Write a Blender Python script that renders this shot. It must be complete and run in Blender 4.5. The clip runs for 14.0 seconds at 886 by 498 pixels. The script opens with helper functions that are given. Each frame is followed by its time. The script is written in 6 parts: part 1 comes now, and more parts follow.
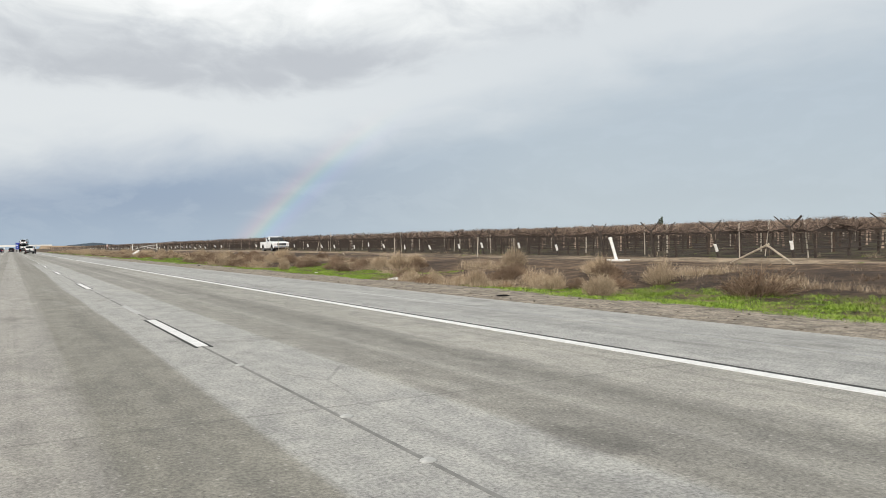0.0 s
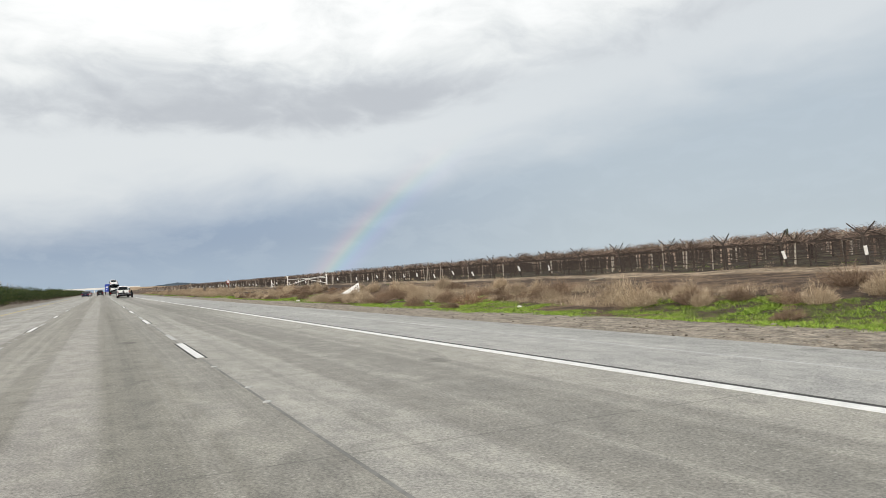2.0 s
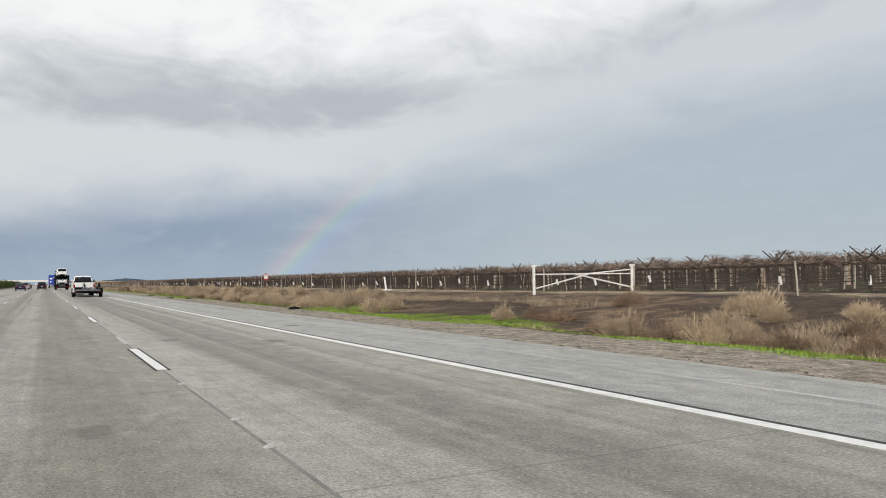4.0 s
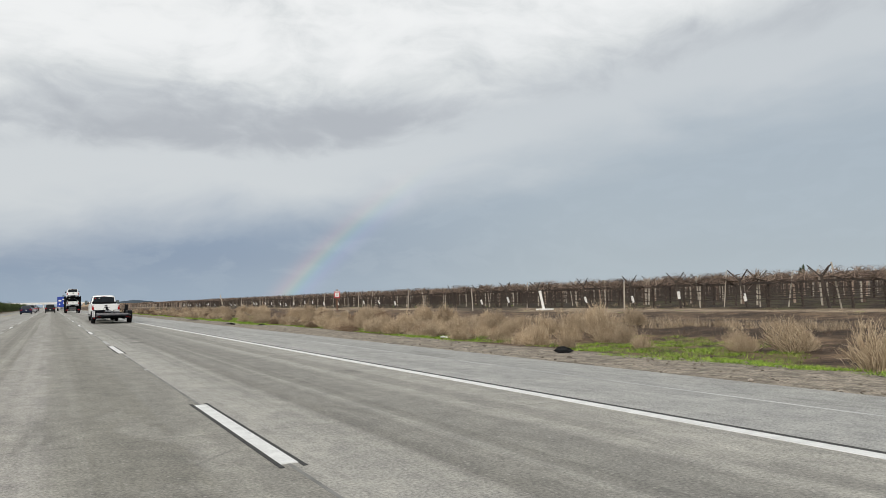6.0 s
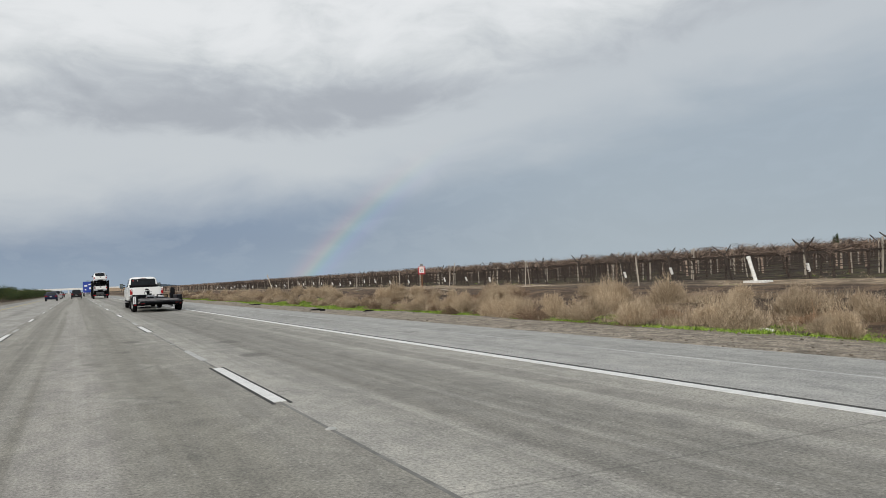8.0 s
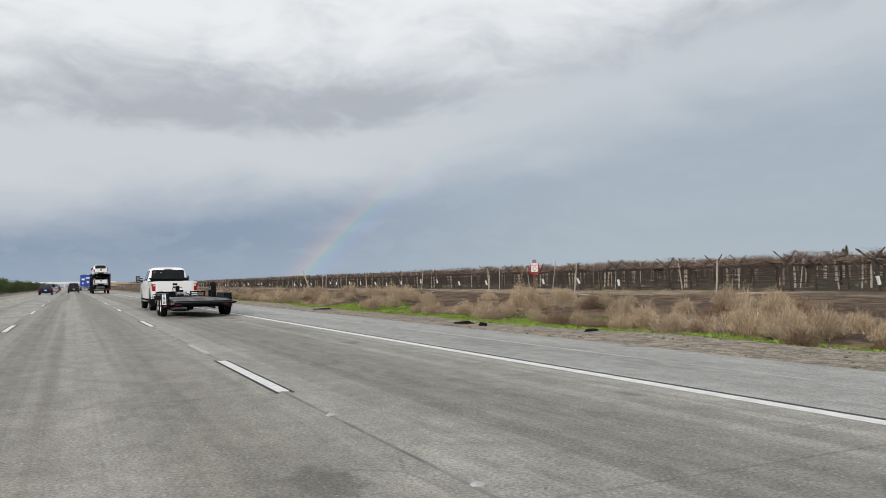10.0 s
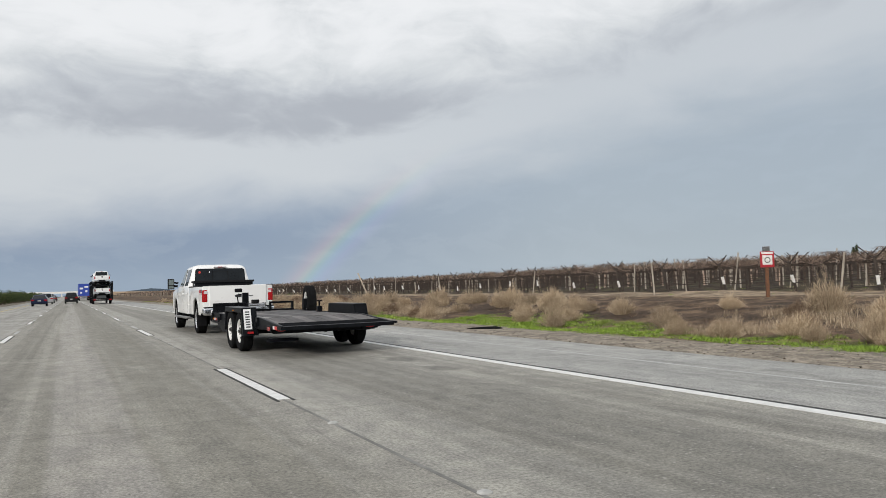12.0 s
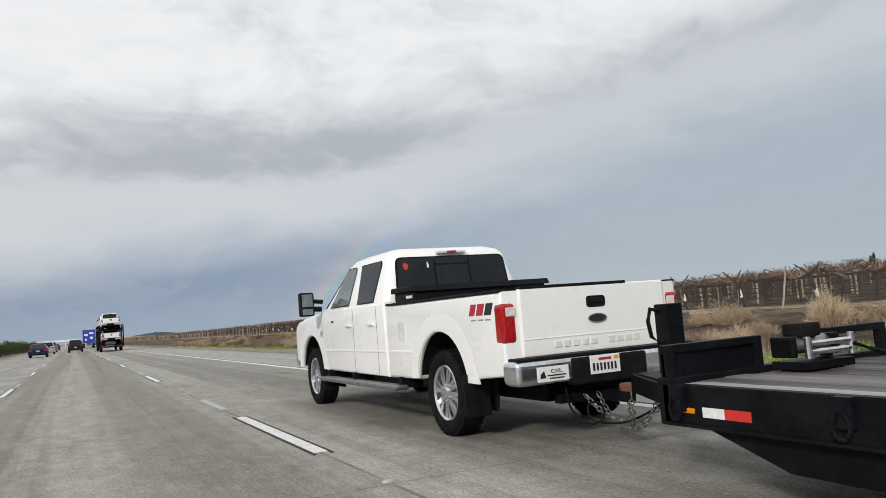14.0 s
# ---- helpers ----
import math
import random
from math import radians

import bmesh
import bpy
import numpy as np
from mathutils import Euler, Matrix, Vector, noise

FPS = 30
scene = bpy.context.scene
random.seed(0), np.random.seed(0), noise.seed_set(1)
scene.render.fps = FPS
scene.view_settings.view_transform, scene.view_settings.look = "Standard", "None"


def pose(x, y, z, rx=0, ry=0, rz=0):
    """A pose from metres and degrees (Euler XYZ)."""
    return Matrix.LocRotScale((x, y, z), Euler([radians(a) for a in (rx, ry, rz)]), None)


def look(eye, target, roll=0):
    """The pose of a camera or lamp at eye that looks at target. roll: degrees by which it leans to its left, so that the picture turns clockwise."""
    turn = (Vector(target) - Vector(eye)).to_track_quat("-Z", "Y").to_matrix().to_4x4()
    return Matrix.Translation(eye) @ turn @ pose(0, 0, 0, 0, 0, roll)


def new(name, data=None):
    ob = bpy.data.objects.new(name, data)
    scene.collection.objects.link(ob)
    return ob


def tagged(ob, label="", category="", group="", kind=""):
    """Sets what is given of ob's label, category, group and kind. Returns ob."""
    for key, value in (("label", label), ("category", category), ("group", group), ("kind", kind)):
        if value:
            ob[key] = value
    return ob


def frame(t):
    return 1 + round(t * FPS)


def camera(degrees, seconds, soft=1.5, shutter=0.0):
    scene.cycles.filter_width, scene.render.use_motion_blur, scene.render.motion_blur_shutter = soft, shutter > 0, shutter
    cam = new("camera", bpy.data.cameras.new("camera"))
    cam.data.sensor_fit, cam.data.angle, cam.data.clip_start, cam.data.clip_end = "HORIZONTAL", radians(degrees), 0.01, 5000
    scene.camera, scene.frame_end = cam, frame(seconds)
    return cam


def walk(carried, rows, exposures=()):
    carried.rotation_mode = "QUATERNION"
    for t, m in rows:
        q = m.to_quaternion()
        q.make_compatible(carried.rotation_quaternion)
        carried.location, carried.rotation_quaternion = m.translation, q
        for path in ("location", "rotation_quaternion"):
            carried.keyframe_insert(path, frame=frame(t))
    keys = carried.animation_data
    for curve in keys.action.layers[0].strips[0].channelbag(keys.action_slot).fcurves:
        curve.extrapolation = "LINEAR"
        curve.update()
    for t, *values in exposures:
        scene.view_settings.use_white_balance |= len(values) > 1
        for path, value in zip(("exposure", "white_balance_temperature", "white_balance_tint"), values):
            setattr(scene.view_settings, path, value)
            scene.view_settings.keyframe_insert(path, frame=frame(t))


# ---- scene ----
# The road runs along +y, x is to the right, z = 0 is the concrete. The field beside it lies half a metre higher.
EYE = 1.139
cam = camera(59.74, 14.0, soft=0.5)
PATH = [  # seconds, x, y, pitch, roll, yaw
    (0.0, -0.13, 0.00, -0.44, 0.83, -29.27),
    (0.5, -0.05, 17.32, 0.96, 1.05, -27.16),
    (1.0, 0.13, 34.60, 1.68, 0.80, -25.29),
    (1.5, 0.26, 51.74, 1.90, 1.02, -24.25),
    (2.0, 0.34, 69.21, 1.81, 3.13, -23.92),
    (2.5, 0.33, 86.31, 2.20, 1.69, -24.60),
    (3.0, 0.47, 103.82, 2.27, 0.63, -26.60),
    (3.3, 0.45, 113.40, 2.30, 0.50, -27.00),
    (3.8, 0.38, 126.00, 2.35, 0.50, -27.30),
    (4.4, 0.30, 136.20, 2.45, 0.55, -27.50),
    (5.0, 0.23, 143.20, 2.60, 0.60, -27.70),
    (5.5, 0.19, 146.78, 2.75, 0.66, -27.69),
    (6.0, 0.24, 149.88, 3.74, 1.13, -26.88),
    (6.5, 0.21, 152.73, 3.85, 4.22, -25.97),
    (7.0, 0.11, 155.87, 3.33, 3.03, -25.66),
    (7.5, 0.05, 159.10, 2.20, 2.70, -25.41),
    (8.3, -0.05, 164.50, 2.20, 2.00, -25.50),
    (9.2, -0.16, 170.80, 2.28, 1.30, -25.60),
    (10.0, -0.25, 176.49, 2.35, 0.90, -25.70),
    (10.5, -0.33, 180.00, 2.85, 0.83, -25.82),
    (11.0, -0.21, 183.76, 3.09, 0.77, -25.64),
    (11.5, -0.31, 187.28, 2.77, 1.01, -25.79),
    (12.0, -0.25, 191.19, 2.70, 1.67, -25.85),
    (12.5, -0.26, 194.72, 3.20, 3.82, -25.62),
    (13.0, -0.21, 198.76, 3.51, 5.33, -25.42),
    (13.5, -0.24, 202.87, 4.60, 5.19, -25.53),
    (14.0, -0.22, 206.94, 4.94, 4.39, -25.55),
]
walk(cam, [(t, pose(x, y, EYE, 90 + p, r, w)) for t, x, y, p, r, w in PATH],
     exposures=[(0.0, 0.24, 6550, 10), (2.0, 0.22, 6550, 10), (3.0, 0.06, 6500, 10), (5.5, 0.06, 6500, 10), (6.0, -0.02, 6480, 10), (6.5, -0.16, 6480, 10), (7.5, -0.17, 6400, 10), (10.0, -0.08, 6360, 11), (14.0, -0.04, 6420, 11)])

# ---- sky and sun ----
SUN_UP, SUN_TO = radians(25), radians(49.5)   # height of the sun; azimuth towards which shadows fall, clockwise from +y


def lin(r, g, b):
    """Linear colour from 8-bit screen values."""
    return tuple(((c / 255 + 0.055) / 1.055) ** 2.4 if c > 10 else c / 255 / 12.92 for c in (r, g, b)) + (1.0,)


class Nodes:
    """Short-hand for wiring a node tree."""

    def __init__(self, tree):
        self.tree = tree
        tree.nodes.clear()

    def add(self, kind, values=None, **props):
        n = self.tree.nodes.new(kind)
        for k, v in props.items():
            setattr(n, k, v)
        for k, v in (values or {}).items():
            self.put(n.inputs[k], v)
        return n

    def put(self, socket, v):
        if isinstance(v, bpy.types.NodeSocket):
            self.tree.links.new(v, socket)
        else:
            socket.default_value = v

    def math(self, op, a, b=0.0, clamp=False):
        return self.add("ShaderNodeMath", {0: a, 1: b}, operation=op, use_clamp=clamp).outputs[0]

    def mix(self, f, a, b, blend="MIX"):
        return self.add("ShaderNodeMix", {0: f, 6: a, 7: b}, data_type="RGBA", blend_type=blend).outputs[2]

    def ramp(self, f, stops):
        n = self.add("ShaderNodeValToRGB", {0: f})
        e = n.color_ramp.elements
        while len(e) < len(stops):
            e.new(0.5)
        for el, (pos, col) in zip(e, stops):
            el.position, el.color = pos, col
        return n.outputs[0]

    def step(self, x, lo, hi):
        return self.add("ShaderNodeMapRange", {0: x, 1: lo, 2: hi}, interpolation_type="SMOOTHSTEP").outputs[0]

    def noise(self, vec, scale, detail=4.0, rough=0.55, distort=0.0):
        return self.add("ShaderNodeTexNoise", {"Vector": vec, "Scale": scale, "Detail": detail, "Roughness": rough, "Distortion": distort}).outputs[0]

    def stretch(self, vec, x, y, z, off=(0, 0, 0)):
        return self.add("ShaderNodeMapping", {0: vec, 1: off, 3: (x, y, z)}).outputs[0]


def make_world():
    world = bpy.data.worlds.new("sky")
    scene.world = world
    world.use_nodes = True
    g = Nodes(world.node_tree)
    way = g.add("ShaderNodeTexCoord").outputs["Generated"]
    sep = g.add("ShaderNodeSeparateXYZ", {0: way}).outputs
    az = g.math("MULTIPLY", g.math("ARCTAN2", sep[0], sep[1]), 57.2958)
    el = g.math("MULTIPLY", g.math("ARCSINE", sep[2]), 57.2958)
    deg = g.add("ShaderNodeCombineXYZ", {0: az, 1: el}).outputs[0]
    azc = g.math("MAXIMUM", g.math("MINIMUM", az, 70.0), -40.0)
    swirl = g.noise(g.stretch(deg, 0.06, 0.10, 1, (1, 4, 0)), 1.0, 3, 0.5)
    swirl2 = g.noise(g.stretch(deg, 0.06, 0.10, 1, (9, 5, 0)), 1.0, 3, 0.5)
    bent = g.add("ShaderNodeCombineXYZ", {0: g.math("ADD", az, g.math("MULTIPLY", swirl, 14.0)), 1: g.math("ADD", el, g.math("MULTIPLY", swirl2, 6.0))}).outputs[0]
    big = g.noise(g.stretch(bent, 0.045, 0.11, 1), 1.0, 4, 0.5)
    puff = g.noise(g.stretch(bent, 0.12, 0.25, 1, (3, 7, 0)), 1.0, 9, 0.56)
    tear = g.noise(g.stretch(bent, 0.30, 0.62, 1, (6, 1, 0)), 1.0, 7, 0.58)
    veil = g.noise(g.stretch(bent, 0.03, 0.16, 1, (2, 8, 0)), 1.0, 5, 0.5)

    def centred(n, amount):
        return g.math("MULTIPLY", g.math("SUBTRACT", n, 0.5), amount)

    def lobe(a0, e0, sa, se):
        """A soft cloud mass at an azimuth and height."""
        u = g.math("DIVIDE", g.math("SUBTRACT", az, a0), sa)
        v = g.math("DIVIDE", g.math("SUBTRACT", el, e0), se)
        return g.math("EXPONENT", g.math("MULTIPLY", g.math("ADD", g.math("MULTIPLY", u, u), g.math("MULTIPLY", v, v)), -1.0))

    # the lower edge of the cloud deck: level on the left, climbing to the right
    climb = g.math("MULTIPLY", g.math("MINIMUM", g.math("MAXIMUM", g.math("SUBTRACT", azc, 17.0), 0.0), 38.0), 0.185)
    edge = g.math("ADD", g.math("ADD", climb, 10.9), g.math("ADD", centred(puff, 3.4), centred(tear, 1.2)))
    rise = g.math("SUBTRACT", el, edge)
    # grey bellies above the edge, brighter heaps higher up
    t = g.math("ADD", g.math("MULTIPLY", g.step(rise, 0.3, 7.5), 0.46), g.math("ADD", g.math("ADD", centred(puff, 1.2), centred(tear, 0.6)), g.math("ADD", centred(big, 0.55), 0.24)))
    for weight, where in ((0.22, (4, 19.5, 9, 5)), (0.28, (44, 20.0, 8, 3.0)), (0.16, (28, 15.6, 6, 1.6)), (0.14, (-6, 15.5, 6, 2.5)), (-0.20, (9, 12.4, 15, 1.5)), (-0.12, (24, 13.6, 7, 1.1)), (-0.10, (2, 15.0, 9, 1.4)), (-0.12, (52, 17.4, 7, 1.2)), (0.16, (34, 17.0, 8, 2.2)), (-0.08, (25, 18.6, 9, 1.8)), (0.20, (26, 34, 60, 9))):
        t = g.math("ADD", t, g.math("MULTIPLY", lobe(*where), weight))
    deck = g.ramp(g.step(t, 0.02, 0.98), [(0.0, lin(182, 186, 191)), (0.28, lin(202, 206, 209)), (0.58, lin(223, 226, 226)), (1.0, lin(246, 247, 246))])
    # pale band under the deck, sinking into the blue-grey rain curtain
    side = g.step(azc, 6.0, 40.0)
    depth = g.math("ADD", g.math("SUBTRACT", edge, el), g.math("ADD", centred(veil, 5.0), centred(big, 4.0)))
    depth = g.math("SUBTRACT", depth, g.math("MULTIPLY", g.step(azc, 14.0, -6.0), 1.6))
    pale = g.mix(side, lin(211, 215, 217), lin(204, 209, 212))
    curtain = g.mix(side, lin(140, 156, 178), lin(172, 183, 192))
    curtain = g.mix(g.math("MULTIPLY", g.step(tear, 0.46, 0.62), 0.18), curtain, lin(182, 193, 203))
    curtain = g.mix(g.math("MULTIPLY", g.step(el, 3.6, 0.2), 0.8), curtain, g.mix(side, lin(158, 175, 192), lin(178, 191, 200)))
    low = g.mix(g.step(depth, 1.6, 7.4), pale, curtain)
    col = g.mix(g.math("MULTIPLY", g.step(rise, -0.7, 0.9), g.math("SUBTRACT", 1.0, g.math("MULTIPLY", g.math("MULTIPLY", g.step(azc, 24.0, 36.0), g.step(rise, 3.5, 0.5)), 0.55))), low, deck)
    # rainbow: 42 degrees round the point opposite the sun
    anti = (math.sin(SUN_TO) * math.cos(SUN_UP), math.cos(SUN_TO) * math.cos(SUN_UP), -math.sin(SUN_UP))
    dot = g.add("ShaderNodeVectorMath", {0: way, 1: anti}, operation="DOT_PRODUCT").outputs["Value"]
    ang = g.math("MULTIPLY", g.math("ARCCOSINE", dot), 57.2958)
    bow = g.ramp(g.step(ang, 39.6, 43.4), [(0.0, (0, 0, 0, 1)), (0.2, (0.05, 0.03, 0.14, 1)), (0.36, (0.02, 0.10, 0.16, 1)), (0.5, (0.05, 0.16, 0.04, 1)),
                                          (0.62, (0.22, 0.16, 0.0, 1)), (0.76, (0.22, 0.05, 0.0, 1)), (1.0, (0, 0, 0, 1))])
    fade = g.math("MULTIPLY", g.step(el, 11.5, 2.0), g.step(el, -0.5, 0.5))
    col = g.mix(g.math("MULTIPLY", fade, 0.42), col, bow, "ADD")
    clear = g.add("ShaderNodeTexSky", sky_type="NISHITA", sun_disc=False, sun_elevation=SUN_UP, sun_rotation=SUN_TO + math.pi).outputs[0]
    clear = g.mix(1.0, clear, (0.1, 0.1, 0.1, 1), "MULTIPLY")
    col = g.mix(0.94, clear, col)
    out = g.add("ShaderNodeOutputWorld")
    g.put(out.inputs[0], g.add("ShaderNodeBackground", {0: col, 1: 1.0}).outputs[0])


make_world()
sun = new("sun", bpy.data.lights.new("sun", "SUN"))
sun.data.energy, sun.data.angle, sun.data.color = 2.4, radians(8), (1.0, 0.95, 0.88)
sun.matrix_basis = look((0, 0, 60), (math.sin(SUN_TO) * math.cos(SUN_UP), math.cos(SUN_TO) * math.cos(SUN_UP), 60 - math.sin(SUN_UP)))


# ---- materials ----
def surf(name, c1, c2=None, scale=8.0, rough=0.6, metal=0.0, bump=0.0, bscale=60.0, coat=0.0, stretch=(1, 1, 1), random=0.0, spec=0.5):
    """A surface of two tones, mixed by noise at two scales, with fine relief. random: change of tone from piece to piece."""
    m = bpy.data.materials.new(name)
    m.use_nodes = True
    g = Nodes(m.node_tree)
    b = g.add("ShaderNodeBsdfPrincipled", {"Roughness": rough, "Metallic": metal, "Coat Weight": coat, "Specular IOR Level": spec})
    at = g.stretch(g.add("ShaderNodeTexCoord").outputs["Object"], *stretch)
    n1, n2 = g.noise(at, scale), g.noise(at, scale * 7.3, 3)
    f = g.step(g.math("ADD", g.math("MULTIPLY", n1, 0.65), g.math("MULTIPLY", n2, 0.35)), 0.35, 0.65)
    col = g.mix(f, c1, c2 or tuple(c * 0.82 for c in c1[:3]) + (1,))
    if random:
        r = g.add("ShaderNodeObjectInfo").outputs["Random"]
        col = g.mix(1.0, col, g.ramp(r, [(0, (1 - random,) * 3 + (1,)), (1, (1 + random,) * 3 + (1,))]), "MULTIPLY")
    g.put(b.inputs["Base Color"], col)
    g.put(b.inputs["Roughness"], g.math("ADD", g.math("MULTIPLY", n2, 0.16), rough - 0.08, True))
    if bump:
        bn = g.add("ShaderNodeBump", {"Strength": bump, "Distance": 0.01, "Height": g.noise(at, bscale, 5)})
        g.put(b.inputs["Normal"], bn.outputs[0])
    g.put(g.add("ShaderNodeOutputMaterial").inputs[0], b.outputs[0])
    return m


def rgb(r, g, b):
    return (r, g, b, 1.0)


def road_material():
    m = bpy.data.materials.new("worn_concrete")
    m.use_nodes = True
    g = Nodes(m.node_tree)
    at = g.add("ShaderNodeTexCoord").outputs["Object"]
    x, yy, _ = g.add("ShaderNodeSeparateXYZ", {0: at}).outputs
    along = g.noise(g.stretch(at, 1.0, 0.03, 1), 1.0, 6, 0.6)
    change = g.noise(g.stretch(at, 0.12, 0.035, 1, (2, 9, 0)), 1.0, 3, 0.5)
    tracks = g.noise(g.stretch(at, 1.9, 0.008, 1, (4, 0, 0)), 1.0, 4, 0.62, 0.1)
    streak = g.noise(g.stretch(at, 9.0, 0.05, 1), 1.0, 4, 0.6)
    blot = g.noise(g.stretch(at, 0.8, 0.25, 1, (5, 1, 0)), 1.0, 7, 0.66, 0.6)
    mott = g.noise(g.stretch(at, 2.4, 1.1, 1, (1, 3, 0)), 1.0, 6, 0.7, 0.4)
    grit = g.noise(g.stretch(at, 1, 0.8, 1), 42.0, 5, 0.8)
    fine = g.noise(at, 190.0, 2, 0.7)
    rough = g.noise(g.stretch(at, 1, 0.7, 1), 5.0, 7, 0.72)
    wander = g.math("ADD", x, g.math("MULTIPLY", g.math("SUBTRACT", along, 0.5), 0.5))

    def band(centre, half, soft, on=wander):
        return g.step(g.math("ABSOLUTE", g.math("SUBTRACT", on, centre)), half + soft, half)

    def lay(f, amount, colour):
        return g.mix(g.math("MULTIPLY", f, amount), base, colour)

    def scale(f, lo, hi):
        return g.mix(1.0, base, g.mix(f, rgb(lo, lo, lo), rgb(hi, hi, hi * 0.985)), "MULTIPLY")

    base = g.mix(g.step(along, 0.35, 0.65), rgb(0.172, 0.169, 0.147), rgb(0.216, 0.213, 0.188))
    # right lane paler, with tyre tracks; smooth bluish shoulder; strips of newer concrete
    base = g.mix(g.step(x, 1.72, 1.80), base, g.mix(g.step(change, 0.36, 0.64), rgb(0.195, 0.195, 0.172), rgb(0.268, 0.267, 0.243)))
    base = g.mix(g.step(x, -1.86, -1.95), base, g.mix(g.step(blot, 0.4, 0.65), rgb(0.215, 0.216, 0.20), rgb(0.30, 0.30, 0.28)))
    base = lay(g.step(tracks, 0.53, 0.62), 0.36, rgb(0.105, 0.104, 0.092))
    base = lay(g.step(tracks, 0.46, 0.38), 0.26, rgb(0.32, 0.318, 0.292))
    base = lay(band(0.75, 0.35, 0.4), 0.28, rgb(0.135, 0.134, 0.113))
    base = lay(band(3.75, 0.22, 0.3), 0.5, rgb(0.108, 0.107, 0.095))
    base = lay(g.math("MULTIPLY", band(2.98, 0.2, 0.2), g.step(change, 0.40, 0.55)), 0.5, rgb(0.115, 0.113, 0.10))
    base = lay(g.math("MULTIPLY", band(-0.10, 0.26, 0.16), g.math("ADD", 0.6, g.math("MULTIPLY", g.step(blot, 0.35, 0.55), 0.4))), 0.42, rgb(0.33, 0.325, 0.31))
    base = lay(g.math("MULTIPLY", band(1.90, 0.66, 0.12, wander), g.math("ADD", 0.12, g.math("MULTIPLY", g.step(yy, 75.0, 55.0), 0.75))), 0.9, rgb(0.290, 0.298, 0.288))
    base = g.mix(g.math("MULTIPLY", g.step(x, 5.5, 5.56), 0.92), base, g.mix(g.step(along, 0.35, 0.65), rgb(0.232, 0.24, 0.232), rgb(0.285, 0.293, 0.284)))
    base = lay(g.step(streak, 0.5, 0.72), 0.16, rgb(0.12, 0.118, 0.105))
    base = lay(g.step(blot, 0.57, 0.66), 0.26, rgb(0.34, 0.338, 0.31))
    base = lay(g.step(blot, 0.42, 0.34), 0.30, rgb(0.095, 0.094, 0.083))
    # slab joints across the lanes, hairline cracks, a few dark stains
    joint = g.step(g.math("ABSOLUTE", g.math("SUBTRACT", g.math("MODULO", g.math("ADD", yy, 1000.0), 4.6), 2.3)), 0.022, 0.010)
    base = lay(g.math("MULTIPLY", joint, g.step(x, 5.5, 5.4)), 0.35, rgb(0.07, 0.07, 0.065))
    crack = g.add("ShaderNodeTexVoronoi", {"Vector": g.stretch(at, 0.5, 0.22, 1), "Scale": 1.0}, feature="DISTANCE_TO_EDGE").outputs["Distance"]
    base = lay(g.math("MULTIPLY", g.step(crack, 0.010, 0.002), g.step(blot, 0.54, 0.64)), 0.3, rgb(0.06, 0.06, 0.06))
    spot = g.add("ShaderNodeTexVoronoi", {"Vector": g.stretch(at, 0.55, 0.3, 1, (0.4, 0.1, 0)), "Scale": 1.0})
    stain = g.math("MULTIPLY", g.step(g.math("ADD", spot.outputs["Distance"], g.math("MULTIPLY", rough, 0.12)), 0.22, 0.14), g.step(g.add("ShaderNodeSeparateColor", {0: spot.outputs["Color"]}).outputs[0], 0.72, 0.8))
    base = lay(stain, 0.6, rgb(0.075, 0.074, 0.068))
    base = scale(g.step(mott, 0.34, 0.66), 1.08, 1.34)
    base = scale(g.step(rough, 0.32, 0.68), 0.87, 1.12)
    base = scale(g.step(grit, 0.32, 0.70), 0.62, 1.42)
    speck = g.add("ShaderNodeTexVoronoi", {"Vector": at, "Scale": 13.0}).outputs["Distance"]
    base = lay(g.step(speck, 0.17, 0.08), 0.45, rgb(0.50, 0.49, 0.45))
    hole = g.add("ShaderNodeTexVoronoi", {"Vector": g.stretch(at, 1, 1, 1, (3, 3, 0)), "Scale": 17.0}).outputs["Distance"]
    base = lay(g.step(hole, 0.18, 0.08), 0.55, rgb(0.06, 0.06, 0.055))
    base = g.mix(1.0, base, rgb(1.07, 1.03, 1.035), "MULTIPLY")
    b = g.add("ShaderNodeBsdfPrincipled", {"Base Color": base, "Specular IOR Level": 0.32})
    g.put(b.inputs["Roughness"], g.math("ADD", g.math("MULTIPLY", streak, 0.2), 0.64))
    h = g.math("ADD", g.math("MULTIPLY", grit, 0.6), g.math("MULTIPLY", fine, 0.4))
    g.put(b.inputs["Normal"], g.add("ShaderNodeBump", {"Strength": 0.65, "Distance": 0.010, "Height": h}).outputs[0])
    g.put(g.add("ShaderNodeOutputMaterial").inputs[0], b.outputs[0])
    return m


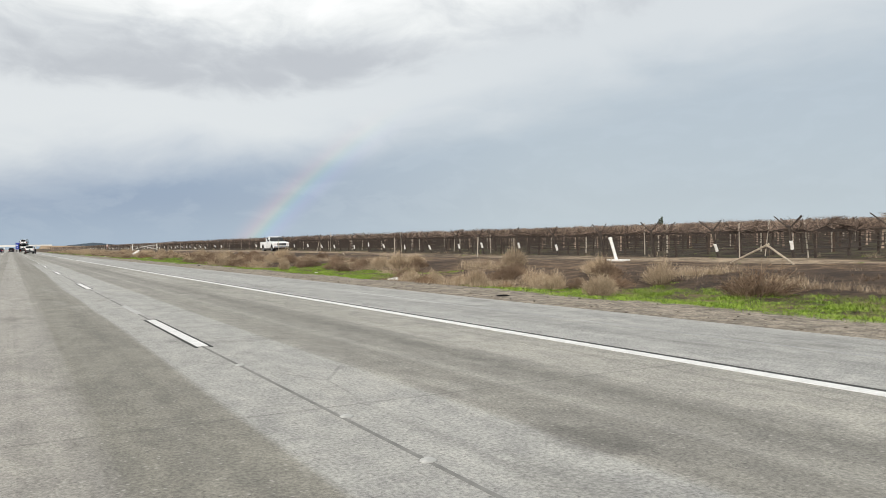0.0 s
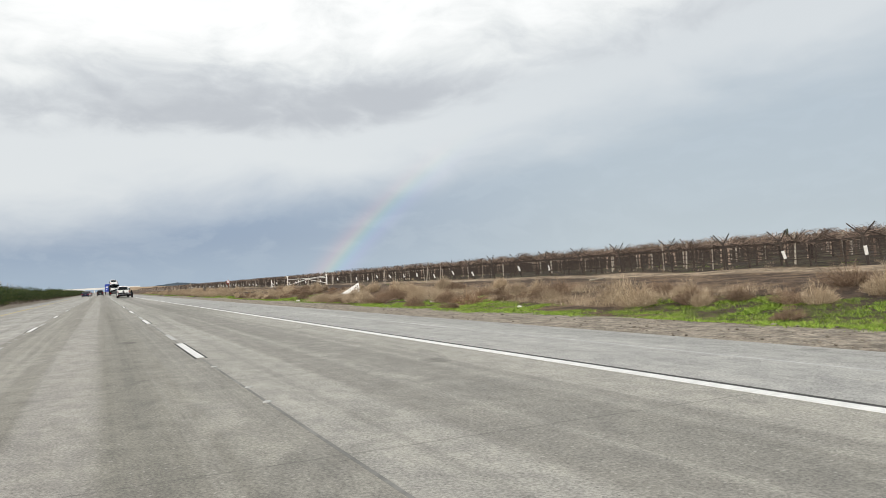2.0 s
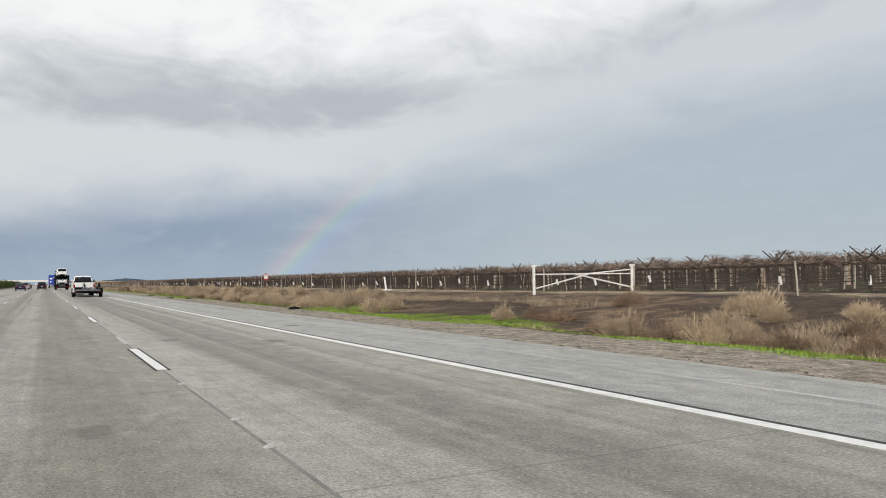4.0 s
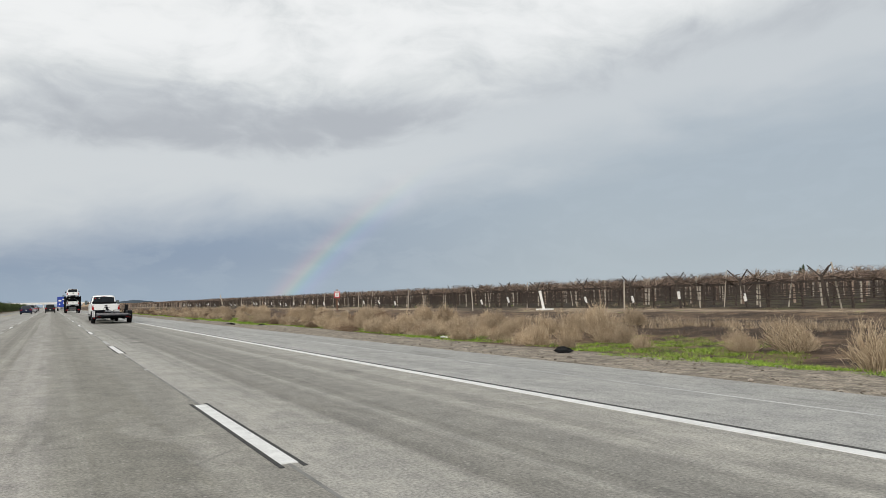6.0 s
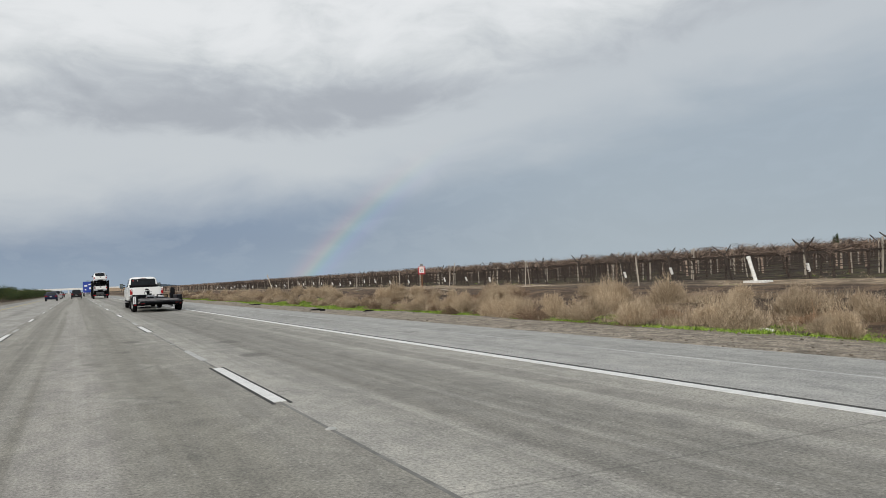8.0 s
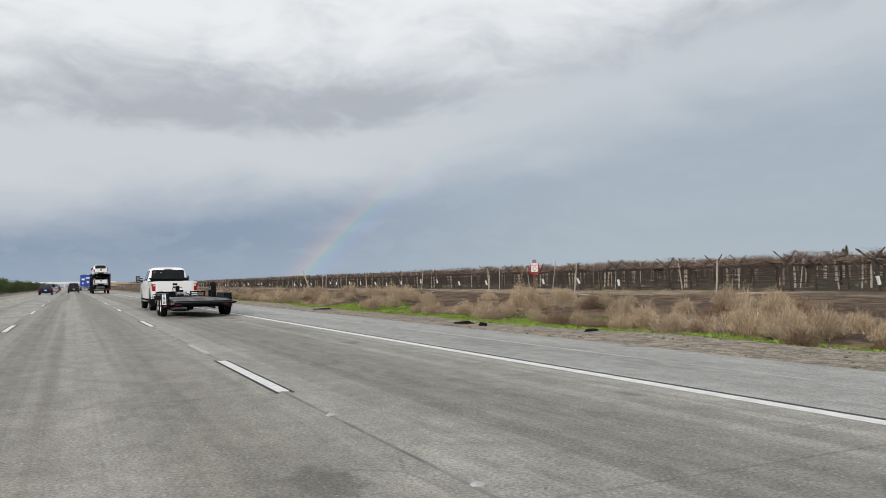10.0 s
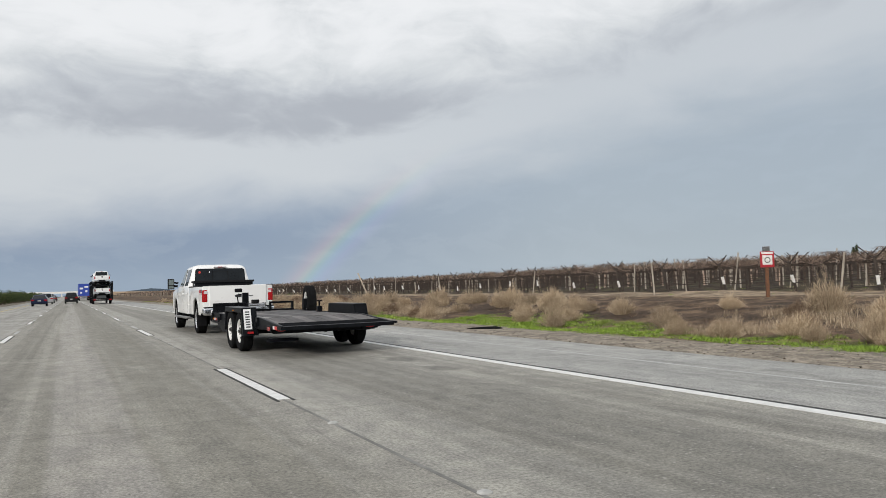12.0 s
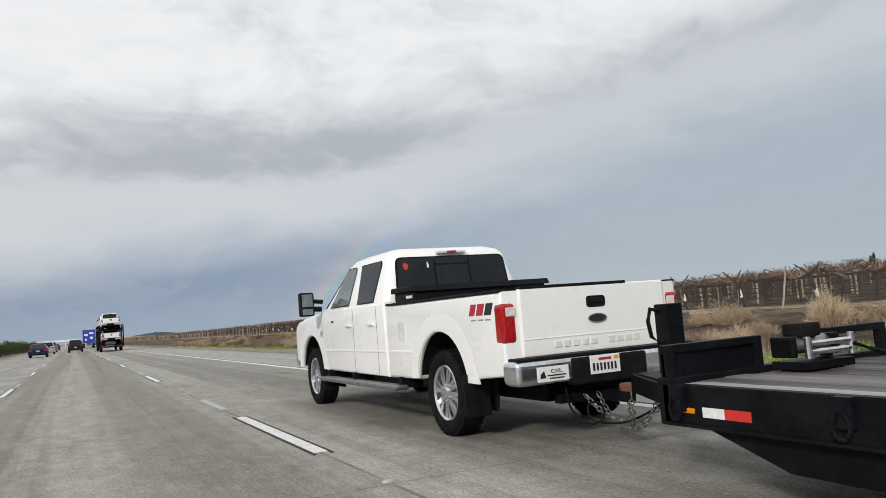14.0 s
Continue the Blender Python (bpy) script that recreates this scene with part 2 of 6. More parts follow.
def ground_material():
    m = bpy.data.materials.new("verge_and_field_soil")
    m.use_nodes = True
    g = Nodes(m.node_tree)
    at = g.add("ShaderNodeTexCoord").outputs["Object"]
    x = g.add("ShaderNodeSeparateXYZ", {0: at}).outputs[0]
    wide = g.noise(g.stretch(at, 0.35, 0.10, 1), 1.0, 5, 0.6)
    mid = g.noise(at, 1.1, 5, 0.6)
    grit = g.noise(at, 22.0, 5, 0.7)
    stone = g.add("ShaderNodeTexVoronoi", {"Vector": at, "Scale": 16.0}).outputs["Distance"]
    gravel = g.mix(g.step(grit, 0.35, 0.65), rgb(0.165, 0.138, 0.107), rgb(0.37, 0.33, 0.275))
    gravel = g.mix(g.math("MULTIPLY", g.step(mid, 0.5, 0.66), 0.5), gravel, rgb(0.14, 0.115, 0.09))
    soil = g.mix(g.step(mid, 0.36, 0.64), rgb(0.048, 0.031, 0.021), rgb(0.165, 0.112, 0.072))
    soil = g.mix(g.math("MULTIPLY", g.step(grit, 0.5, 0.7), 0.5), soil, rgb(0.22, 0.17, 0.12))
    track = g.mix(g.step(mid, 0.35, 0.65), rgb(0.19, 0.145, 0.10), rgb(0.35, 0.275, 0.195))
    shift = g.math("MULTIPLY", g.math("SUBTRACT", wide, 0.5), 3.0)
    xs = g.math("ADD", x, shift)
    col = g.mix(g.step(xs, 10.6, 11.2), gravel, soil)
    col = g.mix(g.math("MULTIPLY", g.step(xs, 21.6, 22.6), g.step(xs, 25.8, 24.4)), col, track)
    # from the vine rows outwards the ground is mixed darker
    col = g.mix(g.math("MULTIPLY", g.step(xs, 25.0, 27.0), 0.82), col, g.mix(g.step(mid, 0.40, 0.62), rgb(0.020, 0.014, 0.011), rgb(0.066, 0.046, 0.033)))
    damp = g.noise(g.stretch(at, 0.16, 0.055, 1, (7, 3, 0)), 1.0, 5, 0.6, 0.4)
    col = g.mix(g.math("MULTIPLY", g.math("MULTIPLY", g.step(damp, 0.50, 0.60), g.step(xs, 12.2, 13.6)), 0.72), col, rgb(0.036, 0.025, 0.019))
    clod = g.noise(g.stretch(at, 1, 0.7, 1), 4.5, 5, 0.7)
    col = g.mix(1.0, col, g.mix(g.step(clod, 0.34, 0.66), rgb(0.62, 0.62, 0.62), rgb(1.35, 1.33, 1.3)), "MULTIPLY")
    weeds = g.math("MULTIPLY", g.step(xs, 24.5, 26.5), g.step(mid, 0.5, 0.62))
    col = g.mix(g.math("MULTIPLY", weeds, 0.55), col, rgb(0.075, 0.088, 0.03))
    straw = g.math("MULTIPLY", g.step(wide, 0.42, 0.6), g.step(x, 60.0, 110.0))
    col = g.mix(g.math("MULTIPLY", straw, 0.7), col, rgb(0.27, 0.195, 0.125))
    b = g.add("ShaderNodeBsdfPrincipled", {"Base Color": col, "Roughness": 0.92, "Specular IOR Level": 0.2})
    h = g.math("ADD", g.math("MULTIPLY", grit, 0.6), g.math("MULTIPLY", stone, 0.5))
    g.put(b.inputs["Normal"], g.add("ShaderNodeBump", {"Strength": 0.8, "Distance": 0.03, "Height": h}).outputs[0])
    g.put(g.add("ShaderNodeOutputMaterial").inputs[0], b.outputs[0])
    return m


def blade_material(name, c1, c2, c3):
    """Stems that differ from one to the next."""
    m = bpy.data.materials.new(name)
    m.use_nodes = True
    g = Nodes(m.node_tree)
    r = g.add("ShaderNodeNewGeometry").outputs["Random Per Island"]
    o = g.add("ShaderNodeObjectInfo").outputs["Random"]
    col = g.ramp(r, [(0.0, c1), (0.55, c2), (1.0, c3)])
    col = g.mix(1.0, col, g.ramp(o, [(0, rgb(0.8, 0.78, 0.76)), (1, rgb(1.15, 1.12, 1.08))]), "MULTIPLY")
    b = g.add("ShaderNodeBsdfPrincipled", {"Base Color": col, "Roughness": 0.8, "Specular IOR Level": 0.25})
    g.put(g.add("ShaderNodeOutputMaterial").inputs[0], b.outputs[0])
    return m


CONCRETE, SOIL = road_material(), ground_material()
WHITE_LINE = surf("worn_white_paint", rgb(0.78, 0.78, 0.76), rgb(0.62, 0.62, 0.6), 5, 0.6, bump=0.3)
GHOST_LINE = surf("half_gone_white_paint", rgb(0.5, 0.5, 0.48), rgb(0.34, 0.34, 0.325), 4, 0.7, bump=0.3)
FAINT_LINE = surf("faint_shoulder_seam", rgb(0.27, 0.27, 0.268), rgb(0.52, 0.52, 0.51), 2.2, 0.75, stretch=(1, 0.12, 1))
TAR = surf("black_sealer", rgb(0.03, 0.03, 0.03), rgb(0.06, 0.06, 0.056), 6, 0.75, bump=0.3, spec=0.25)
SEAM = surf("worn_joint_filler", rgb(0.12, 0.118, 0.11), rgb(0.23, 0.227, 0.212), 2.2, 0.8, stretch=(1, 0.5, 1))
YELLOW_LINE = surf("worn_yellow_paint", rgb(0.55, 0.40, 0.07), rgb(0.42, 0.31, 0.08), 5, 0.6)
DRY = blade_material("dry_stems", rgb(0.17, 0.125, 0.082), rgb(0.42, 0.33, 0.225), rgb(0.70, 0.59, 0.44))
RUSSET = blade_material("russet_stems", rgb(0.09, 0.06, 0.042), rgb(0.21, 0.145, 0.098), rgb(0.40, 0.30, 0.21))
BROWN_STALK = blade_material("long_brown_stalks", rgb(0.10, 0.06, 0.035), rgb(0.24, 0.15, 0.09), rgb(0.42, 0.29, 0.19))
GREEN = blade_material("fresh_grass", rgb(0.055, 0.10, 0.014), rgb(0.18, 0.30, 0.034), rgb(0.38, 0.50, 0.09))
VINE = blade_material("bare_vine_wood", rgb(0.018, 0.013, 0.011), rgb(0.105, 0.076, 0.060), rgb(0.42, 0.325, 0.26))
TRUNK = surf("vine_bark", rgb(0.026, 0.019, 0.016), rgb(0.075, 0.056, 0.044), 20, 0.9, bump=0.7)
STAKE = surf("weathered_stake", rgb(0.46, 0.41, 0.34), rgb(0.26, 0.22, 0.175), 12, 0.85, bump=0.4, stretch=(1, 1, 0.15))
ENDWOOD = surf("dark_end_post_wood", rgb(0.030, 0.022, 0.019), rgb(0.075, 0.058, 0.047), 12, 0.85, bump=0.5, stretch=(1, 1, 0.15))
SLEEVE = surf("white_plastic_sleeve", rgb(0.82, 0.81, 0.78), rgb(0.66, 0.64, 0.60), 9, 0.55)
LEAF = blade_material("hedge_leaves", rgb(0.016, 0.032, 0.009), rgb(0.035, 0.058, 0.015), rgb(0.09, 0.10, 0.028))
HEDGE_WOOD = surf("hedge_branches", rgb(0.07, 0.055, 0.04), rgb(0.12, 0.09, 0.065), 14, 0.9)


# ---- mesh helpers ----
def mesh_object(name, bm, material, parent=None, smooth=False):
    me = bpy.data.meshes.new(name)
    bm.to_mesh(me)
    bm.free()
    if material:
        me.materials.append(material)
    if smooth:
        me.shade_smooth()
    ob = new(name, me)
    ob.parent = parent
    return ob


def part(name, bm, material, parent, label="", smooth=False):
    """Link a bmesh as one mesh object under a thing or a part."""
    return tagged(mesh_object(name, bm, material, parent, smooth), label)


def arrays_object(name, verts, faces, material, parent=None):
    me = bpy.data.meshes.new(name)
    me.from_pydata(verts, [], faces)
    me.materials.append(material)
    ob = new(name, me)
    ob.parent = parent
    return ob


def thing(name, label, category, group="", at=None, kind=""):
    e = new(name)
    e.empty_display_size = 0.2
    if at is not None:
        e.matrix_basis = at
    return tagged(e, label, category, group, kind)


def box(x0, x1, y0, y1, z0, z1, bevel=0.0, seg=2, bm=None):
    bm = bm or bmesh.new()
    r = bmesh.ops.create_cube(bm, size=1.0, matrix=Matrix.LocRotScale(((x0 + x1) / 2, (y0 + y1) / 2, (z0 + z1) / 2), None, (x1 - x0, y1 - y0, z1 - z0)))
    if bevel:
        es = list({e for v in r["verts"] for e in v.link_edges})
        bmesh.ops.bevel(bm, geom=es, offset=bevel, segments=seg, affect="EDGES", profile=0.6, clamp_overlap=True)
    return bm


def rod(p, q, r, n=8, r2=None, bm=None, caps=True):
    """A round bar from p to q."""
    bm = bm or bmesh.new()
    p, q = Vector(p), Vector(q)
    m = Matrix.Translation((p + q) / 2) @ (q - p).to_track_quat("Z", "Y").to_matrix().to_4x4()
    bmesh.ops.create_cone(bm, cap_ends=caps, segments=n, radius1=r, radius2=r if r2 is None else r2, depth=(q - p).length, matrix=m)
    return bm


def lathe(profile, n=32, bm=None, axis="x", centre=(0, 0, 0)):
    """Turn (along, radius) pairs round the x axis."""
    bm = bm or bmesh.new()
    rings = []
    for a, r in profile:
        ring = []
        for k in range(n):
            w = 2 * math.pi * k / n
            ring.append(bm.verts.new(Vector((a, r * math.cos(w), r * math.sin(w))) + Vector(centre)))
        rings.append(ring)
    for u, v in zip(rings, rings[1:]):
        for k in range(n):
            bm.faces.new((u[k], u[(k + 1) % n], v[(k + 1) % n], v[k]))
    bmesh.ops.recalc_face_normals(bm, faces=bm.faces)
    return bm


def prism(outline, x0, x1, bevel=0.0, seg=2, bm=None, top_in=0.0):
    """Extrude a (y, z) outline from x0 to x1; all outer edges bevelled."""
    bm = bm or bmesh.new()
    a = [bm.verts.new((x0, y, z)) for y, z in outline]
    b = [bm.verts.new((x1, y, z)) for y, z in outline]
    fa, fb = bm.faces.new(a), bm.faces.new(b)
    n = len(a)
    for k in range(n):
        bm.faces.new((a[k], a[(k + 1) % n], b[(k + 1) % n], b[k]))
    bmesh.ops.recalc_face_normals(bm, faces=bm.faces)
    if bevel:
        bmesh.ops.bevel(bm, geom=list(set(fa.edges) | set(fb.edges)), offset=bevel, segments=seg, affect="EDGES", profile=0.5, clamp_overlap=True)
    return bm


def slab(pts, z0, z1, bm=None):
    """A flat plate over an (x, y) outline."""
    bm = bm or bmesh.new()
    a = [bm.verts.new((x, y, z0)) for x, y in pts]
    b = [bm.verts.new((x, y, z1)) for x, y in pts]
    bm.faces.new(a), bm.faces.new(b)
    for k in range(len(a)):
        bm.faces.new((a[k], a[(k + 1) % len(a)], b[(k + 1) % len(a)], b[k]))
    bmesh.ops.recalc_face_normals(bm, faces=bm.faces)
    return bm
# ---- ground and road ----
def field_rise(x):
    """The field climbs to a low ridge along the road."""
    return 0.0225 * min(max(0.0, x - 28.0), 105.0)


def swell(x, y):
    """The field beyond the ditch lies a little lower at first and higher further along."""
    return float(np.interp(y, [35, 60, 95, 150, 178], [-0.14, 0.0, 0.09, 0.09, 0.0])) * min(1.0, max(0.0, (x - 15.0) / 7.0))


def ground_height(x, y):
    """The cross-section of the land: road bed, gravel, shallow ditch, field."""
    if x < -8.2:
        z = -0.06 + 0.3 * min(1.0, (-8.2 - x) / 3.0)
    else:
        xs = [-8.2, 8.3, 8.6, 10.6, 12.0, 14.5, 18.0, 21.0, 24.5]
        zs = [-0.06, -0.06, -0.03, -0.05, -0.16, -0.06, 0.30, 0.42, 0.5]
        z = float(np.interp(x, xs, zs))
    if x > 8.8 or x < -8.6:
        k = min(1.0, (abs(x) - 8.6) / 3.0)
        z += k * (0.10 * noise.noise((x * 0.35, y * 0.22, 3.1)) + 0.045 * noise.noise((x * 1.3, y * 1.1, 8.0)))
    return z + field_rise(x) + swell(x, y)


def make_ground():
    xs = [-4000, -1500, -400, -120, -60, -30, -20, -14, -11, -9.5, -8.2, -4, 0, 4, 8.2, 8.5]
    xs += list(np.arange(9.0, 27.0, 0.45)) + [28, 30, 33, 37, 42, 50, 65, 90, 133, 160, 250, 600, 1500, 4000]
    ys = [-300, -120, -60, -30, -15] + list(np.arange(-8, 300, 0.9)) + [302, 306, 312, 320, 335, 360, 400, 460, 560, 750, 1100, 1800, 3000, 4600]
    verts = [(x, y, ground_height(x, y)) for y in ys for x in xs]
    w = len(xs)
    faces = [(j * w + i, j * w + i + 1, (j + 1) * w + i + 1, (j + 1) * w + i) for j in range(len(ys) - 1) for i in range(w - 1)]
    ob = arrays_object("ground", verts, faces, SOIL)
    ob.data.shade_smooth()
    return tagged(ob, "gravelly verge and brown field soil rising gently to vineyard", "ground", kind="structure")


make_ground()
LINE_R, LINE_A, LINE_L, LINE_Y = 5.356, 1.758, -1.80, -5.42
road = mesh_object("road", slab([(-7.9, -300), (8.25, -300), (8.25, 4200), (-7.9, 4200)], -0.3, 0.0), CONCRETE)
tagged(road, "worn grey concrete motorway with tyre tracks and patches", "road", kind="structure")


def paint(name, x0, x1, y0, y1, material, z0=-0.01, z1=0.005, label=""):
    return part(name, box(x0, x1, y0, y1, z0, z1), material, road, label)


paint("edge_line", LINE_R - 0.075, LINE_R + 0.075, -200, 2500, WHITE_LINE, label="long solid white edge line")
paint("sealer_strip", LINE_R + 0.075, LINE_R + 0.155, -200, 2500, TAR, z1=0.003, label="black sealer strip beside white line")
paint("yellow_line", LINE_Y - 0.07, LINE_Y + 0.07, -200, 2500, YELLOW_LINE, label="solid yellow edge line")
paint("joint_sealer", LINE_A - 0.018, LINE_A + 0.012, -200, 1500, SEAM, z1=0.002, label="dark lengthwise joint between lanes")
paint("shoulder_seam", 6.98, 7.025, -200, 1500, FAINT_LINE, z1=0.003, label="faded pale seam along shoulder")

PERIOD, FIRST = 14.63, 10.86


def dashes():
    stripe, ghost, edge, stud = None, None, None, None
    rest_v, rest_f = [], []
    for k in range(-3, 75):
        yc = FIRST + PERIOD * k
        for lane in (LINE_A, LINE_L):
            if k < 30:
                if stripe is None:
                    stripe = paint("lane_dash", -0.065, 0.065, -1.83, 1.83, WHITE_LINE, z1=0.006)
                    edge = paint("dash_border", 0.065, 0.10, -1.95, 1.95, TAR, z1=0.0045)
                    ghost = paint("worn_dash", -0.05, 0.05, -1.1, 1.1, GHOST_LINE, z1=0.004)
                    stud = part("road_stud", lathe([(0.016, 0.001), (0.014, 0.03), (0.006, 0.045), (-0.005, 0.047)], 10), GHOST_LINE, road)
                    stud.rotation_euler = (0, -math.pi / 2, 0)
                for src, dy, dx in ((stripe, 0, 0), (edge, 0, 0), (edge, 0, -0.165), (ghost, 4.3, 0.02), (stud, -3.5, 0), (stud, -7.3, 0), (stud, -6.1, 0.03)):
                    if src is ghost and (k % 3 == 1):
                        continue
                    o = src.copy()
                    scene.collection.objects.link(o)
                    o.location = (lane + dx, yc + dy, 0)
            else:
                n = len(rest_v)
                rest_v += [(lane - 0.065, yc - 1.83, 0.005), (lane + 0.065, yc - 1.83, 0.005), (lane + 0.065, yc + 1.83, 0.005), (lane - 0.065, yc + 1.83, 0.005)]
                rest_f.append((n, n + 1, n + 2, n + 3))
    for o in (stripe, edge, ghost, stud):
        bpy.data.objects.remove(o)
    tagged(arrays_object("far_lane_dashes", rest_v, rest_f, WHITE_LINE, road), kind="stuff")


dashes()


# ---- vineyard ----
def tube_path(pts, radii, n=4):
    """Vertices and faces of a thin limb along pts."""
    vs, fs = [], []
    for k, (p, r) in enumerate(zip(pts, radii)):
        d = (pts[min(k + 1, len(pts) - 1)] - pts[max(k - 1, 0)]).normalized()
        u = d.orthogonal().normalized()
        w = d.cross(u)
        for j in range(n):
            a = 2 * math.pi * j / n
            vs.append(p + r * (math.cos(a) * u + math.sin(a) * w))
    for k in range(len(pts) - 1):
        for j in range(n):
            fs.append((k * n + j, k * n + (j + 1) % n, (k + 1) * n + (j + 1) % n, (k + 1) * n + j))
    return vs, fs


def ribbon(pts, r):
    """A flat strip along pts, cheap enough for distant canes."""
    vs, fs = [], []
    for k, p in enumerate(pts):
        d = pts[min(k + 1, len(pts) - 1)] - pts[max(k - 1, 0)]
        u = d.cross(Vector((1, 1, 0.3))).normalized() * r * (1 - 0.18 * k)
        vs += [p - u, p + u]
    for k in range(len(pts) - 1):
        fs.append((2 * k, 2 * k + 1, 2 * k + 3, 2 * k + 2))
    return vs, fs


def join(chunks):
    vs, fs = [], []
    for v, f in chunks:
        n = len(vs)
        vs += v
        fs += [tuple(i + n for i in q) for q in f]
    return vs, fs


def vine_shapes(rng, rich=True):
    """A pruned vine whose cordon lies along x: trunk, and canes that hang and sprout from the cordon."""
    lean = rng.uniform(-0.1, 0.1)
    top = Vector((lean, rng.uniform(-0.06, 0.06), 1.06 + rng.uniform(-0.06, 0.06)))
    trunk = [tube_path([Vector((0, 0, -0.1)), Vector((lean * 0.2 + 0.03, 0.03, 0.35)), Vector((lean * 0.7, -0.02, 0.7)), top], [0.07, 0.055, 0.05, 0.06], 6 if rich else 4)]
    canes = []
    for s in (-1, 1):
        pts = [top.copy()]
        for k in range(4):
            pts.append(pts[-1] + Vector((s * 0.28, rng.uniform(-0.09, 0.09), rng.uniform(0.0, 0.12))))
        (trunk if rich else canes).append(tube_path(pts, [0.042, 0.036, 0.03, 0.025, 0.018], 5 if rich else 3))
        for k in range(110 if rich else 20):
            b = pts[rng.randrange(1, 5)].copy()
            d = Vector((rng.uniform(-0.7, 0.7), rng.choice((-1, 1)) * rng.uniform(0.15, 1), rng.uniform(-0.25, 1.0))).normalized()
            limb = [b]
            for q in range(4 if rich else 2):
                d = (d + Vector((rng.uniform(-0.35, 0.35), rng.uniform(-0.3, 0.3), rng.uniform(-0.30, 0.14)))).normalized()
                limb.append(limb[-1] + d * (rng.uniform(0.10, 0.2) if rich else rng.uniform(0.18, 0.3)))
                limb[-1].z = min(limb[-1].z, 1.58 + 0.10 * rng.random())
            r = rng.uniform(0.004, 0.009) * (1.0 if rich else 2.0)
            canes.append(ribbon(limb, r * 1.15))
    return join(trunk), join(canes)


def mesh_of(name, vf, material):
    me = bpy.data.meshes.new(name)
    me.from_pydata(vf[0], [], vf[1])
    me.materials.append(material)
    return me


ROW, FIELD_X, FIELD_Z = 3.66, 26.0, 0.46
rng = random.Random(5)
VINES = []
for k in range(6):
    tr, ca = vine_shapes(rng)
    VINES.append((mesh_of("trunk", tr, TRUNK), mesh_of("cane_tangle", ca, VINE)))


def trellis_meshes():
    post = bmesh.new()
    rod((0, 0, -0.25), (0, 0, 1.34), 0.058, 8, 0.05, post)
    arms = bmesh.new()
    rod((0, 0, 1.22), (0.02, -0.56, 1.70), 0.025, 6, None, arms)
    arm2 = bmesh.new()
    rod((0, 0, 1.22), (0.02, 0.56, 1.70), 0.025, 6, None, arm2)
    sleeve = bmesh.new()
    rod((0, 0, 0), (0, 0, 0.34), 0.062, 8, None, sleeve)
    out = []
    for bm, name, m in ((post, "post", ENDWOOD), (arms, "crossarm", ENDWOOD), (arm2, "crossarm", ENDWOOD), (sleeve, "white_sleeve", SLEEVE)):
        me = bpy.data.meshes.new(name)
        bm.to_mesh(me)
        bm.free()
        me.materials.append(m)
        out.append(me)
    return out


LINE_POST_ME = bpy.data.meshes.new("post")
bm = box(-0.035, 0.035, -0.035, 0.035, -0.2, 1.62, 0.006, 1)
bm.to_mesh(LINE_POST_ME)
bm.free()
LINE_POST_ME.materials.append(STAKE)
STAKE_ME = bpy.data.meshes.new("vine_stake")
bm = box(-0.022, 0.022, -0.022, 0.022, -0.1, 1.0)
bm.to_mesh(STAKE_ME)
bm.free()
STAKE_ME.materials.append(STAKE)


